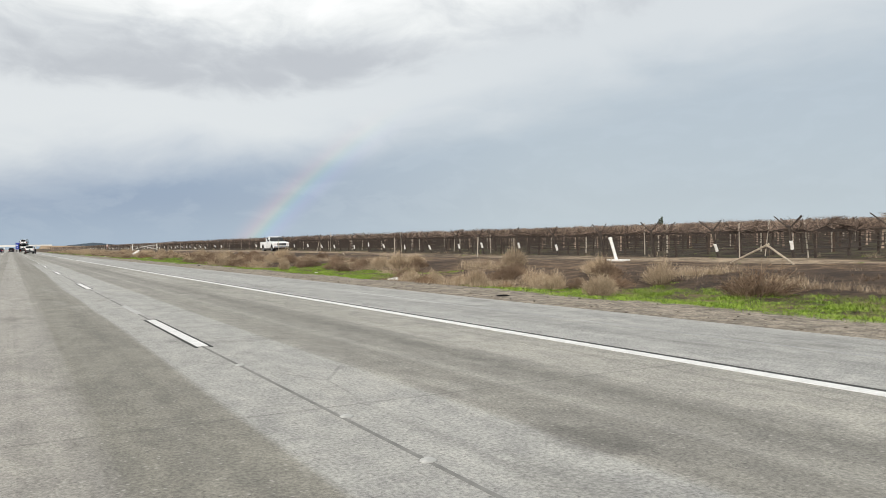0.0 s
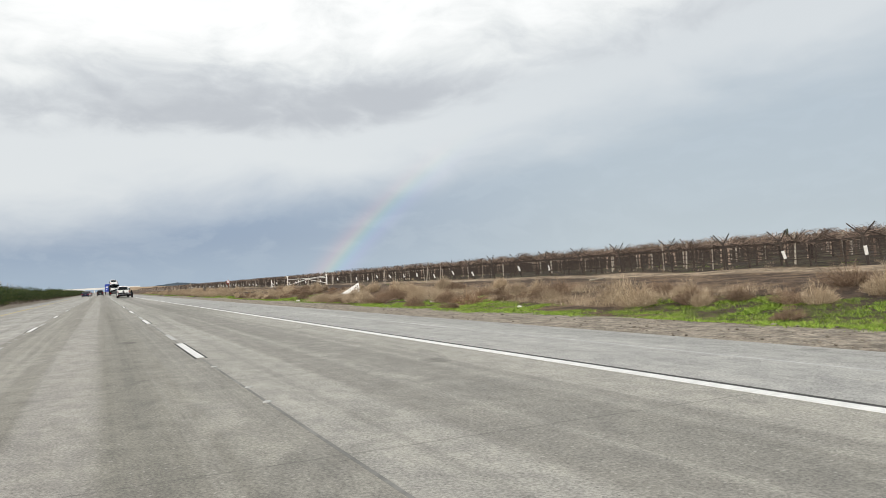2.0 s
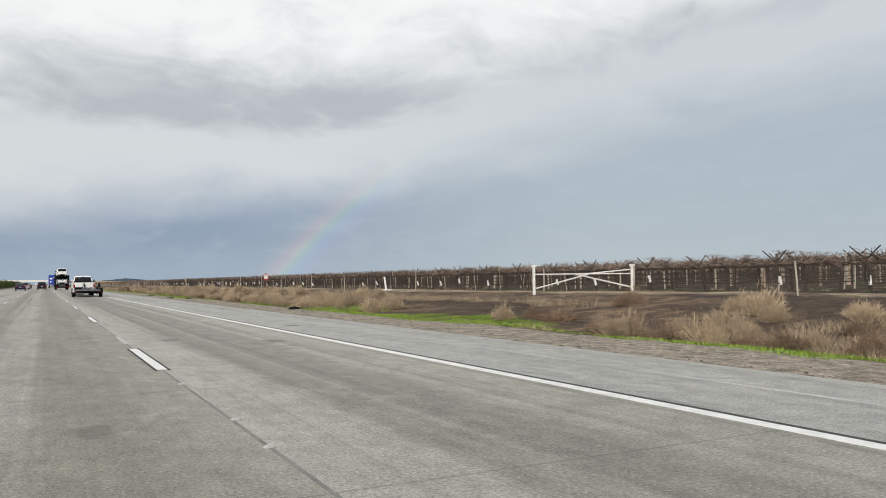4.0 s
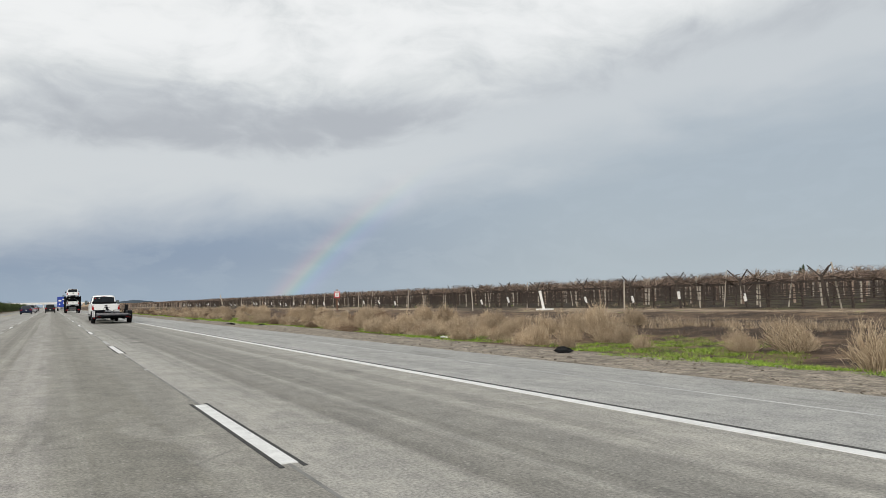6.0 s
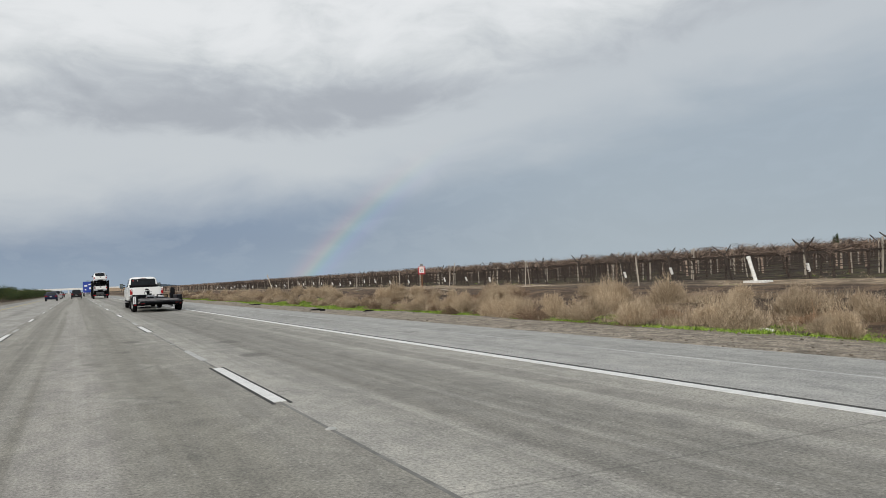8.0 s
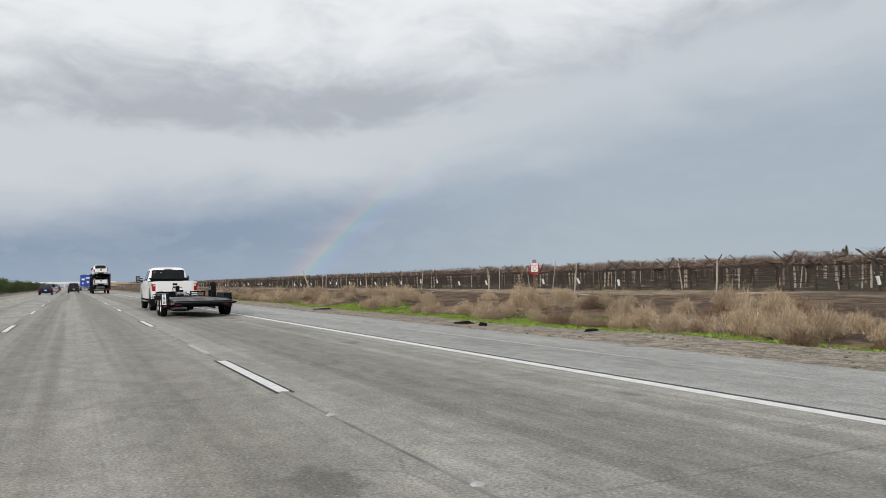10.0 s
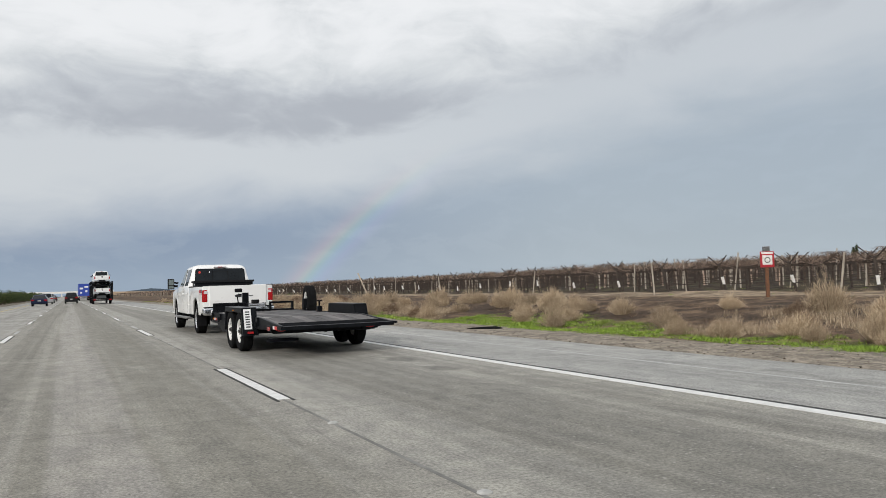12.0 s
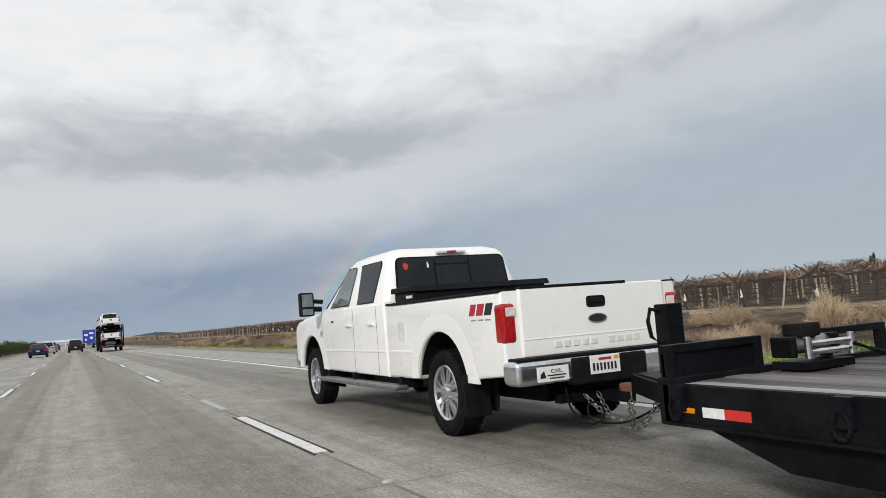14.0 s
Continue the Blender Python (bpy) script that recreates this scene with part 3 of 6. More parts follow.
def vineyard():
    post_me, arm1, arm2, sleeve_me = trellis_meshes()
    rng = random.Random(11)
    templates = []
    for k in range(5):
        tr, ca = vine_shapes(rng, False)
        v, f = join([tr, ca])
        templates.append((np.array([tuple(p) for p in v]), np.array(f)))
    vs, fs, count = [], [], 0
    sv, sf, scount = [], [], 0
    for k in range(0, 190):
        y = 8.0 + ROW * k
        jitter = rng.uniform(-0.25, 0.25)
        z0 = FIELD_Z + 0.06 * noise.noise((3.0, y * 0.05, 0)) + swell(FIELD_X, y)
        near = k < 88
        if near:
            lean = rng.uniform(-22, -10)
            e = thing("trellis_post", "leaning dark wooden vineyard end post with forked arms and white sleeve", "post", "vineyard end posts",
                      pose(FIELD_X + jitter, y, z0, 0, lean, rng.uniform(-8, 8)))
            for me in (post_me, arm1, arm2):
                o = new(me.name, me)
                o.parent = e
            if rng.random() < 0.8:
                o = new("white_sleeve", sleeve_me)
                o.parent = e
                o.matrix_basis = pose(0.0, 0, rng.uniform(0.28, 0.5), 0, rng.uniform(-6, 6), 0)
            if k % 2 == 0 or y > 150:
                px = FIELD_X + 4.6 + rng.uniform(-0.3, 0.3)
                lp = thing("line_post", "upright pale trellis post with dark forked arms", "post", "vineyard line posts",
                           pose(px, y, z0 + field_rise(px), rng.uniform(-3, 3), rng.uniform(-3, 3), rng.uniform(-6, 6)))
                o = new("post", LINE_POST_ME)
                o.parent = lp
                for me in (arm1, arm2):
                    new(me.name, me).parent = lp
            for j in range(3):
                me_t, me_c = rng.choice(VINES)
                v = thing("grapevine", "bare pruned grapevine with gnarled trunk and tangled canes", "vine", "vines at row ends",
                          pose(FIELD_X + 1.3 + 2.1 * j + jitter, y + rng.uniform(-0.1, 0.1), z0, 0, 0, rng.choice((0, 180)) + rng.uniform(-6, 6)))
                new("trunk", me_t).parent = v
                new("cane_tangle", me_c).parent = v
            for j in range(3):
                px, h = FIELD_X + 0.9 + 1.7 * j + rng.uniform(-0.4, 0.4), rng.uniform(1.45, 1.85)
                if rng.random() < (0.16 if y < 150 else 0.42):
                    o = new("vine_stake", STAKE_ME)
                    o.matrix_basis = pose(px, y + rng.uniform(-0.12, 0.12), z0 + field_rise(px), rng.uniform(-7, 7), rng.uniform(-6, 6), rng.uniform(0, 90))
                    o.scale = (1, 1, h)
                    tagged(o, "pale weathered wooden stake beside a grapevine", "stake", "vineyard stakes")
        # stakes and vines further in
        x = FIELD_X + jitter + (7.6 if near else 0.0)
        reach = 95 if k < 75 else 70 if k < 110 else 45
        while x < FIELD_X + reach:
            tv, tf = templates[rng.randrange(5)]
            s = -1 if rng.random() < 0.5 else 1
            m = tv * np.array([s, s, rng.uniform(0.94, 1.06)]) + np.array([x, y + rng.uniform(-0.12, 0.12), z0 + field_rise(x)])
            vs.append(m)
            fs.append(tf + count)
            count += len(tv)
            if rng.random() < (0.2 if y < 150 else 0.45):
                px, h, r = x + rng.uniform(-0.4, 0.4), rng.uniform(1.25, 1.68), 0.03
                zs = z0
                z0 += field_rise(px)
                q = np.array([(px - r, y - r, z0 - 0.1), (px + r, y - r, z0 - 0.1), (px + r, y + r, z0 - 0.1), (px - r, y + r, z0 - 0.1),
                              (px - r, y - r, z0 + h), (px + r, y - r, z0 + h), (px + r, y + r, z0 + h), (px - r, y + r, z0 + h)])
                sv.append(q)
                sf.append(np.array([(0, 1, 5, 4), (1, 2, 6, 5), (2, 3, 7, 6), (3, 0, 4, 7), (4, 5, 6, 7)]) + scount)
                scount += 8
                z0 = zs
            x += 2.1 + (1.3 if x > FIELD_X + 40 else 0)
    o = arrays_object("vineyard_vines", np.concatenate(vs).tolist(), np.concatenate(fs).tolist(), VINE)
    tagged(o, "rows of bare brown grapevines stretching across the field", "vines", kind="stuff")
    o = arrays_object("vineyard_stakes", np.concatenate(sv).tolist(), np.concatenate(sf).tolist(), STAKE)
    tagged(o, "pale wooden stakes between rows of grapevines", "stakes", kind="stuff")
    bm = bmesh.new()
    for k in range(0, 110):
        y = 8.0 + ROW * k
        for z, r in ((1.09, 0.048), (0.80, 0.017), (0.60, 0.017), (0.38, 0.024)):
            for x0, x1 in ((FIELD_X - 0.1, 28.0), (28.0, FIELD_X + 66)):
                lo = len(bm.verts)
                box(x0, x1, y - r, y + r, FIELD_Z + z - r, FIELD_Z + z + r, bm=bm)
                bm.verts.ensure_lookup_table()
                for v in bm.verts[lo:]:
                    v.co.z += field_rise(v.co.x) + swell(FIELD_X, y)
    tagged(mesh_object("trellis_wires", bm, TRUNK), "dark cordons and thin wires strung along vineyard rows", "wires", kind="stuff")


vineyard()
# ---- vehicle materials ----
WHITE_PAINT = surf("white_car_paint", rgb(0.84, 0.84, 0.825), rgb(0.80, 0.80, 0.785), 0.8, 0.3, coat=0.5)
BLACK_PAINT = surf("black_frame_paint", rgb(0.004, 0.0045, 0.006), rgb(0.009, 0.010, 0.012), 3.0, 0.42, bump=0.08, bscale=25, spec=0.075)
BLACK_PLASTIC = surf("black_plastic", rgb(0.006, 0.006, 0.007), rgb(0.012, 0.012, 0.013), 9.0, 0.55, bump=0.2, bscale=140, spec=0.08)
RUBBER = surf("tyre_rubber", rgb(0.006, 0.0062, 0.0065), rgb(0.013, 0.013, 0.0135), 8.0, 0.85, bump=0.35, bscale=70, spec=0.06)
# black fender paint, its base colour lifted to grey for the sky's sheen
FENDER_TOP = surf("black_paint_sky_sheen", rgb(0.035, 0.038, 0.042), rgb(0.07, 0.073, 0.078), 6.0, 0.4, bump=0.15, spec=0.3)
CHROME = surf("dull_chrome", rgb(0.80, 0.81, 0.83), rgb(0.62, 0.63, 0.65), 5.0, 0.24, metal=1.0)
STEEL = surf("bare_steel", rgb(0.34, 0.34, 0.34), rgb(0.2, 0.19, 0.18), 14.0, 0.42, metal=0.9, bump=0.2)
HUB_IRON = surf("greasy_hub_iron", rgb(0.05, 0.048, 0.046), rgb(0.12, 0.115, 0.11), 30.0, 0.4, metal=0.6)
WHITE_STEEL = surf("white_painted_steel_wheel", rgb(0.80, 0.80, 0.78), rgb(0.66, 0.65, 0.62), 6.0, 0.4)
DARK_GLASS = surf("tinted_glass", rgb(0.006, 0.008, 0.010), rgb(0.012, 0.015, 0.018), 3.0, 0.06, spec=0.32)
# opaque glass; sky light seen through or in it is its base colour
SKY_GLASS = surf("glass_with_painted_sky", rgb(0.10, 0.125, 0.125), rgb(0.15, 0.18, 0.178), 1.5, 0.07, spec=0.9)
RED_LENS = surf("red_lens", rgb(0.46, 0.008, 0.012), rgb(0.25, 0.004, 0.006), 26.0, 0.14, coat=0.6)
CLEAR_LENS = surf("clear_lens", rgb(0.75, 0.72, 0.72), rgb(0.55, 0.5, 0.5), 30.0, 0.12, coat=0.6)
AMBER = surf("amber_lens", rgb(0.85, 0.30, 0.01), rgb(0.7, 0.22, 0.01), 20.0, 0.2, coat=0.5)
RED_TAPE = surf("red_reflector_tape", rgb(0.62, 0.03, 0.025), rgb(0.5, 0.03, 0.02), 30.0, 0.35)
WHITE_TAPE = surf("white_reflector_tape", rgb(0.78, 0.78, 0.78), rgb(0.68, 0.68, 0.68), 30.0, 0.35)
INK = surf("black_print", rgb(0.015, 0.015, 0.015), None, 20, 0.5)
RED_PRINT = surf("red_print", rgb(0.42, 0.02, 0.03), None, 20, 0.5)
GREY_PRINT = surf("grey_print", rgb(0.30, 0.31, 0.34), None, 20, 0.5)
EMBOSS = surf("embossed_white_paint", rgb(0.78, 0.78, 0.765), None, 2, 0.3, coat=0.5)
PLANK = surf("weathered_deck_wood", rgb(0.030, 0.027, 0.027), rgb(0.165, 0.15, 0.145), 4.0, 0.62, bump=0.6, bscale=40, stretch=(1, 0.06, 1), random=0.25)
PALE_PLANK = surf("greyed_edge_plank", rgb(0.27, 0.26, 0.25), rgb(0.40, 0.38, 0.365), 7.0, 0.65, bump=0.6, bscale=40, stretch=(1, 0.06, 1))
RUST = surf("rusty_iron", rgb(0.20, 0.085, 0.035), rgb(0.10, 0.05, 0.03), 25.0, 0.8, bump=0.5)
BLUE_PAINT = surf("dark_blue_car_paint", rgb(0.003, 0.008, 0.030), rgb(0.004, 0.010, 0.036), 1.0, 0.3, coat=0.2, spec=0.3)
GREY_PAINT = surf("grey_car_paint", rgb(0.10, 0.105, 0.11), rgb(0.13, 0.135, 0.14), 1.0, 0.3, coat=0.6)
SILVER_PAINT = surf("silver_car_paint", rgb(0.42, 0.43, 0.44), rgb(0.36, 0.37, 0.38), 1.0, 0.3, metal=0.4, coat=0.6)
DARK_PAINT = surf("near_black_car_paint", rgb(0.007, 0.008, 0.009), rgb(0.011, 0.012, 0.013), 1.0, 0.3, coat=0.2, spec=0.3)
TRUCK_BLUE = surf("bright_blue_trailer_paint", rgb(0.02, 0.05, 0.30), rgb(0.03, 0.065, 0.34), 1.0, 0.35, coat=0.3)


def arc(cy, cz, r, a0, a1, n=14):
    return [(cy + r * math.cos(radians(a0 + (a1 - a0) * k / n)), cz + r * math.sin(radians(a0 + (a1 - a0) * k / n))) for k in range(n + 1)]


def plate(outline, thick, place, bm=None):
    """A thin plate: a 2D outline (u, v) mapped by place(u, v, depth)."""
    bm = bm or bmesh.new()
    a = [bm.verts.new(place(u, v, 0.0)) for u, v in outline]
    b = [bm.verts.new(place(u, v, thick)) for u, v in outline]
    bm.faces.new(a), bm.faces.new(b)
    for k in range(len(a)):
        bm.faces.new((a[k], a[(k + 1) % len(a)], b[(k + 1) % len(a)], b[k]))
    bmesh.ops.recalc_face_normals(bm, faces=bm.faces)
    return bm


def rounded(u0, u1, v0, v1, r, n=4):
    pts = []
    for cu, cv, a in ((u1 - r, v1 - r, 0), (u0 + r, v1 - r, 90), (u0 + r, v0 + r, 180), (u1 - r, v0 + r, 270)):
        pts += [(cu + r * math.cos(radians(a + 90 * k / n)), cv + r * math.sin(radians(a + 90 * k / n))) for k in range(n + 1)]
    return pts


def wheel_meshes(r, w, rim_r, style):
    """Tyre and rim meshes with the outer face towards -x. style: spoke, steel or plain."""
    h = w / 2
    tyre = lathe([(-h * 0.72, rim_r - 0.005), (-h * 0.95, rim_r + 0.03), (-h, (r + rim_r) / 2), (-h * 0.93, r - 0.035), (-h * 0.72, r - 0.006), (-h * 0.3, r), (h * 0.3, r),
                  (h * 0.72, r - 0.006), (h * 0.93, r - 0.035), (h, (r + rim_r) / 2), (h * 0.95, rim_r + 0.03), (h * 0.72, rim_r - 0.005)], 40)
    if style == "spoke":   # tread blocks
        for k in range(40):
            a = 2 * math.pi * (k + 0.5) / 40
            for s in (-0.62, 0.0, 0.62):
                m = Matrix.Rotation(a, 4, "X") @ Matrix.Translation((s * h * 0.92, r - 0.001, 0.0)) @ Matrix.Rotation(0.35 * (1 if s > 0 else -1 if s < 0 else 0), 4, "Y") @ Matrix.Diagonal((h * 0.46, 0.009, 0.042, 1))
                bmesh.ops.create_cube(tyre, size=1.0, matrix=m)
    rim = lathe([(-h * 0.80, rim_r + 0.006), (-h * 0.86, rim_r - 0.004), (-h * 0.74, rim_r - 0.022), (-h * 0.25, rim_r - 0.03), (h * 0.2, rim_r - 0.035), (h * 0.6, rim_r - 0.02)], 40)
    extra, holes = None, None
    if style == "spoke":
        lathe([(-h * 0.10, rim_r - 0.03), (-h * 0.06, 0.03), (-h * 0.06, 0.0005)], 24, rim)
        for k in range(8):
            for d in (-0.14, 0.14):
                a = 2 * math.pi * k / 8 + d
                m = Matrix.Rotation(a, 4, "X") @ Matrix.Translation((-h * 0.52, rim_r * 0.60, 0)) @ Matrix.Rotation(-0.12, 4, "Z") @ Matrix.Diagonal((0.035, rim_r * 0.74, rim_r * 0.165, 1))
                bmesh.ops.create_cube(rim, size=1.0, matrix=m)
        extra = lathe([(-h * 0.86, 0.0005), (-h * 0.86, 0.045), (-h * 0.78, 0.06), (-h * 0.7, 0.085), (-h * 0.45, 0.09)], 20)
        for k in range(8):
            a = 2 * math.pi * (k + 0.5) / 8
            rod((-h * 0.9, 0.075 * math.cos(a), 0.075 * math.sin(a)), (-h * 0.5, 0.075 * math.cos(a), 0.075 * math.sin(a)), 0.011, 6, None, extra)
    elif style == "steel":
        lathe([(-h * 0.2, rim_r - 0.03), (-h * 0.5, rim_r * 0.72), (-h * 0.55, rim_r * 0.5), (-h * 0.35, rim_r * 0.36), (-h * 0.35, 0.0005)], 32, rim)
        extra = lathe([(-h * 1.05, 0.0005), (-h * 1.05, 0.026), (-h * 0.8, 0.03), (-h * 0.78, 0.05), (-h * 0.3, 0.058)], 16)
        holes = bmesh.new()
        for k in range(8):
            a = 2 * math.pi * k / 8
            m = Matrix.Rotation(a, 4, "X") @ Matrix.Translation((-h * 0.53, rim_r * 0.64, 0)) @ Matrix.Rotation(math.pi / 2, 4, "Y")
            bmesh.ops.create_cone(holes, cap_ends=True, segments=12, radius1=0.016, radius2=0.016, depth=0.02, matrix=m)
            b = a + math.pi / 8
            rod((-h * 0.62, 0.08 * math.cos(b), 0.08 * math.sin(b)), (-h * 0.3, 0.08 * math.cos(b), 0.08 * math.sin(b)), 0.007, 6, None, extra)
    else:
        lathe([(-h * 0.3, rim_r - 0.03), (-h * 0.5, rim_r * 0.5), (-h * 0.5, 0.0005)], 20, rim)

    def data(name, bm, m):
        me = bpy.data.meshes.new(name)
        bm.to_mesh(me)
        bm.free()
        me.materials.append(m)
        me.shade_smooth()
        me.set_sharp_from_angle(angle=radians(35))
        return me

    out = [data("tyre", tyre, RUBBER), data("rim", rim, {"spoke": CHROME, "steel": WHITE_STEEL, "plain": STEEL}[style])]
    if extra:
        out.append(data("hub", extra, {"spoke": CHROME, "steel": HUB_IRON}[style]))
    if holes:
        out.append(data("vent_holes", holes, BLACK_PAINT))
    return out


SPOKE_WHEEL = wheel_meshes(0.405, 0.27, 0.262, "spoke")
STEEL_WHEEL = wheel_meshes(0.382, 0.225, 0.217, "steel")
PLAIN_WHEEL = wheel_meshes(0.33, 0.20, 0.20, "plain")
TRUCK_WHEEL = wheel_meshes(0.50, 0.28, 0.28, "plain")


def put_wheel(parent, meshes, x, y, z, flip=False, turn=0, spin=0):
    tyre = new("wheel", meshes[0])
    tyre.parent = parent
    tyre.matrix_basis = pose(x, y, z, spin, 0, (180 if flip else 0) + turn)
    for me in meshes[1:]:
        o = new(me.name, me)
        o.parent = tyre
    return tyre


def sharpen(ob, deg=38):
    ob.data.shade_smooth()
    ob.data.set_sharp_from_angle(angle=radians(deg))
    return ob


def greenhouse(hw0, hw1, z0, z1, back0, back1, front0, front1, crown=0.12):
    """Cab top: a loft of rounded rectangles, straight sided up to z1, then a crowned roof."""
    bm = bmesh.new()
    levels = [(z0, hw0, back0, front0, 0.10), (z1, hw1, back1, front1, 0.12), (z1 + crown * 0.5, hw1 - 0.05, back1 + 0.06, front1 - 0.07, 0.12),
              (z1 + crown * 0.85, hw1 - 0.15, back1 + 0.16, front1 - 0.22, 0.12), (z1 + crown, hw1 - 0.36, back1 + 0.4, front1 - 0.5, 0.12)]
    rings = [[bm.verts.new((u, v, z)) for u, v in rounded(-hw, hw, b, f, r, 5)] for z, hw, b, f, r in levels]
    for p, q in zip(rings, rings[1:]):
        for k in range(len(p)):
            bm.faces.new((p[k], p[(k + 1) % len(p)], q[(k + 1) % len(p)], q[k]))
    bm.faces.new(rings[-1])
    bm.faces.new(rings[0])
    bmesh.ops.recalc_face_normals(bm, faces=bm.faces)
    return bm


def liner(bm, yc, r=0.58):
    """The inside of a wheel arch takes the second material."""
    for f in bm.faces:
        c = f.calc_center_median()
        if math.hypot(c.y - yc, c.z - 0.43) < r and abs(c.x) < 0.88:
            f.material_index = 1


def pickup(name, label, at, wb=4.36, cab_back=1.42, paint=WHITE_PAINT, hero=True, tail=1.22):
    """A full-size pickup. Origin on the ground under the middle of the rear axle, nose towards +y."""
    truck = thing(name, label, "pickup truck", at=at)
    H, R = 0.935, 0.57
    belt, nose = 1.345, wb + 0.92
    # load bed with its wheel arches
    side = [(-tail, 0.60), (-R - 0.02, 0.55)] + arc(0.0, 0.43, R, 168, 12, 18) + [(R + 0.03, 0.51), (cab_back - 0.05, 0.50), (cab_back - 0.05, 1.30), (-tail, 1.30)]
    bed = prism(side, -H, H, 0.035, 3)
    liner(bed, 0.0)
    bed.normal_update()
    bed.faces.ensure_lookup_table()
    top = [f for f in bed.faces if f.normal.z > 0.95 and f.calc_center_median().z > 1.2 and f.calc_area() > 0.6]
    r = bmesh.ops.inset_region(bed, faces=top, thickness=0.07)
    bmesh.ops.translate(bed, verts=list({v for f in top for v in f.verts}), vec=(0, 0, -0.24))
    b = sharpen(part("bed", bed, paint, truck))
    b.data.materials.append(BLACK_PLASTIC)
    # cab, doors and nose below the windows
    f = wb
    side = [(cab_back, 0.50), (f - R - 0.02, 0.51)] + arc(f, 0.43, R, 168, 12, 18) + [(f + R + 0.02, 0.55), (nose - 0.03, 0.62), (nose, 0.95), (nose - 0.06, 1.14), (nose - 0.25, 1.21), (f - 0.55, 1.31), (f - 0.62, belt), (cab_back, belt)]
    cab = prism(side, -H, H, 0.035, 3)
    liner(cab, f)
    body = sharpen(part("cab_body", cab, paint, truck))
    body.data.materials.append(BLACK_PLASTIC)
    top = sharpen(part("cab_roof", greenhouse(0.91, 0.775, belt - 0.02, 1.86, cab_back + 0.01, cab_back + 0.10, f - 0.60, f - 1.40, 0.12 if hero else 0.08), paint, truck))

    def hw(z):
        return 0.91 + (0.775 - 0.91) * (z - (belt - 0.02)) / (1.86 - belt + 0.02)

    def slope(z):
        return (z - belt + 0.02) / (1.86 - belt + 0.02)

    mid = cab_back + (f - 0.40 - cab_back) * 0.44
    for s in (-1, 1):
        def side_at(u, v, d, s=s):
            return (s * (hw(v) + 0.001 + d), u, v)
        front = [(f - 0.92, 1.365), (mid + 0.17, 1.365), (mid + 0.07, 1.79), (mid + 0.11, 1.83), (f - 1.42, 1.83)]
        rear = [(mid - 0.17, 1.365), (cab_back + 0.40, 1.365), (cab_back + 0.31, 1.79), (cab_back + 0.35, 1.83), (mid - 0.13, 1.83)]
        for w, m in ((front, SKY_GLASS), (rear, DARK_GLASS)):
            cu, cv = sum(p[0] for p in w) / len(w), sum(p[1] for p in w) / len(w)
            part("window_seal", plate([(cu + (u - cu) * 1.05, cv + (v - cv) * 1.05) for u, v in w], 0.004, side_at), BLACK_PLASTIC, top)
            part("side_window", plate(w, 0.008, side_at), m, top)
        # arch lips, running board, mud flap, handles, door gaps
        for yc in (0.0, f):
            lip = bmesh.new()
            inner, outer = arc(yc, 0.43, R - 0.01, 170, 10, 20), arc(yc, 0.43, R + 0.17, 173, 7, 20)
            plate(inner + outer[::-1], 0.034, lambda u, v, d, s=s: (s * (H - 0.02 + d), u, v), lip)
            for v in lip.verts:      # the flare dies out into the panel
                if math.hypot(v.co.y - yc, v.co.z - 0.43) > R + 0.14:
                    v.co.x = s * min(abs(v.co.x), H + 0.001)
            bmesh.ops.recalc_face_normals(lip, faces=lip.faces)
            bmesh.ops.bevel(lip, geom=[e for e in lip.edges if all(abs(v.co.x) > H + 0.008 for v in e.verts)], offset=0.012, segments=2, affect="EDGES")
            sharpen(part("arch_lip", lip, paint, body if yc else b))
            part("arch_liner", plate(arc(yc, 0.43, R - 0.01, 200, -20, 18), 0.006, lambda u, v, d, s=s: (s * (H - 0.30 + d), u, v)), BLACK_PLASTIC, body if yc else b)
        for yc in (cab_back + 0.26, mid - 0.04, f - 0.54):
            part("door_gap", box(s * (H - 0.002) - 0.0025, s * (H - 0.002) + 0.0025, yc - 0.005, yc + 0.005, 0.53, belt - 0.04), INK, body)
        part("body_crease", box(s * H - 0.006, s * H + 0.006, cab_back + 0.03, f - R - 0.10, 0.775, 0.80, 0.004), paint, body)
        part("bed_crease", box(s * H - 0.006, s * H + 0.006, R + 0.14, cab_back - 0.08, 0.775, 0.80, 0.004), paint, b)
        for yc in (mid + 0.14, cab_back + 0.43):
            part("door_handle", box(s * (H + 0.012) - 0.014, s * (H + 0.012) + 0.014, yc - 0.10, yc + 0.10, 1.085, 1.12, 0.01), paint, body)
        part("running_board", box(min(s * 0.90, s * 1.07), max(s * 0.90, s * 1.07), R + 0.35, f - R - 0.12, 0.385, 0.44, 0.02), STEEL, truck, "grey metal running board")
        for yc in (R + 0.45, mid, f - R - 0.25):
            part("board_bracket", box(min(s * 0.7, s * 0.96), max(s * 0.7, s * 0.96), yc - 0.03, yc + 0.03, 0.40, 0.52), BLACK_PAINT, truck)
        if hero:
            part("mud_flap", box(s * 0.86 - 0.13, s * 0.86 + 0.13, -0.56, -0.54, 0.22, 0.60, 0.008), BLACK_PLASTIC, truck, "black rubber mud flap")
            part("front_mud_flap", box(s * 0.88 - 0.1, s * 0.88 + 0.1, f - 0.60, f - 0.58, 0.24, 0.52, 0.008), BLACK_PLASTIC, truck)
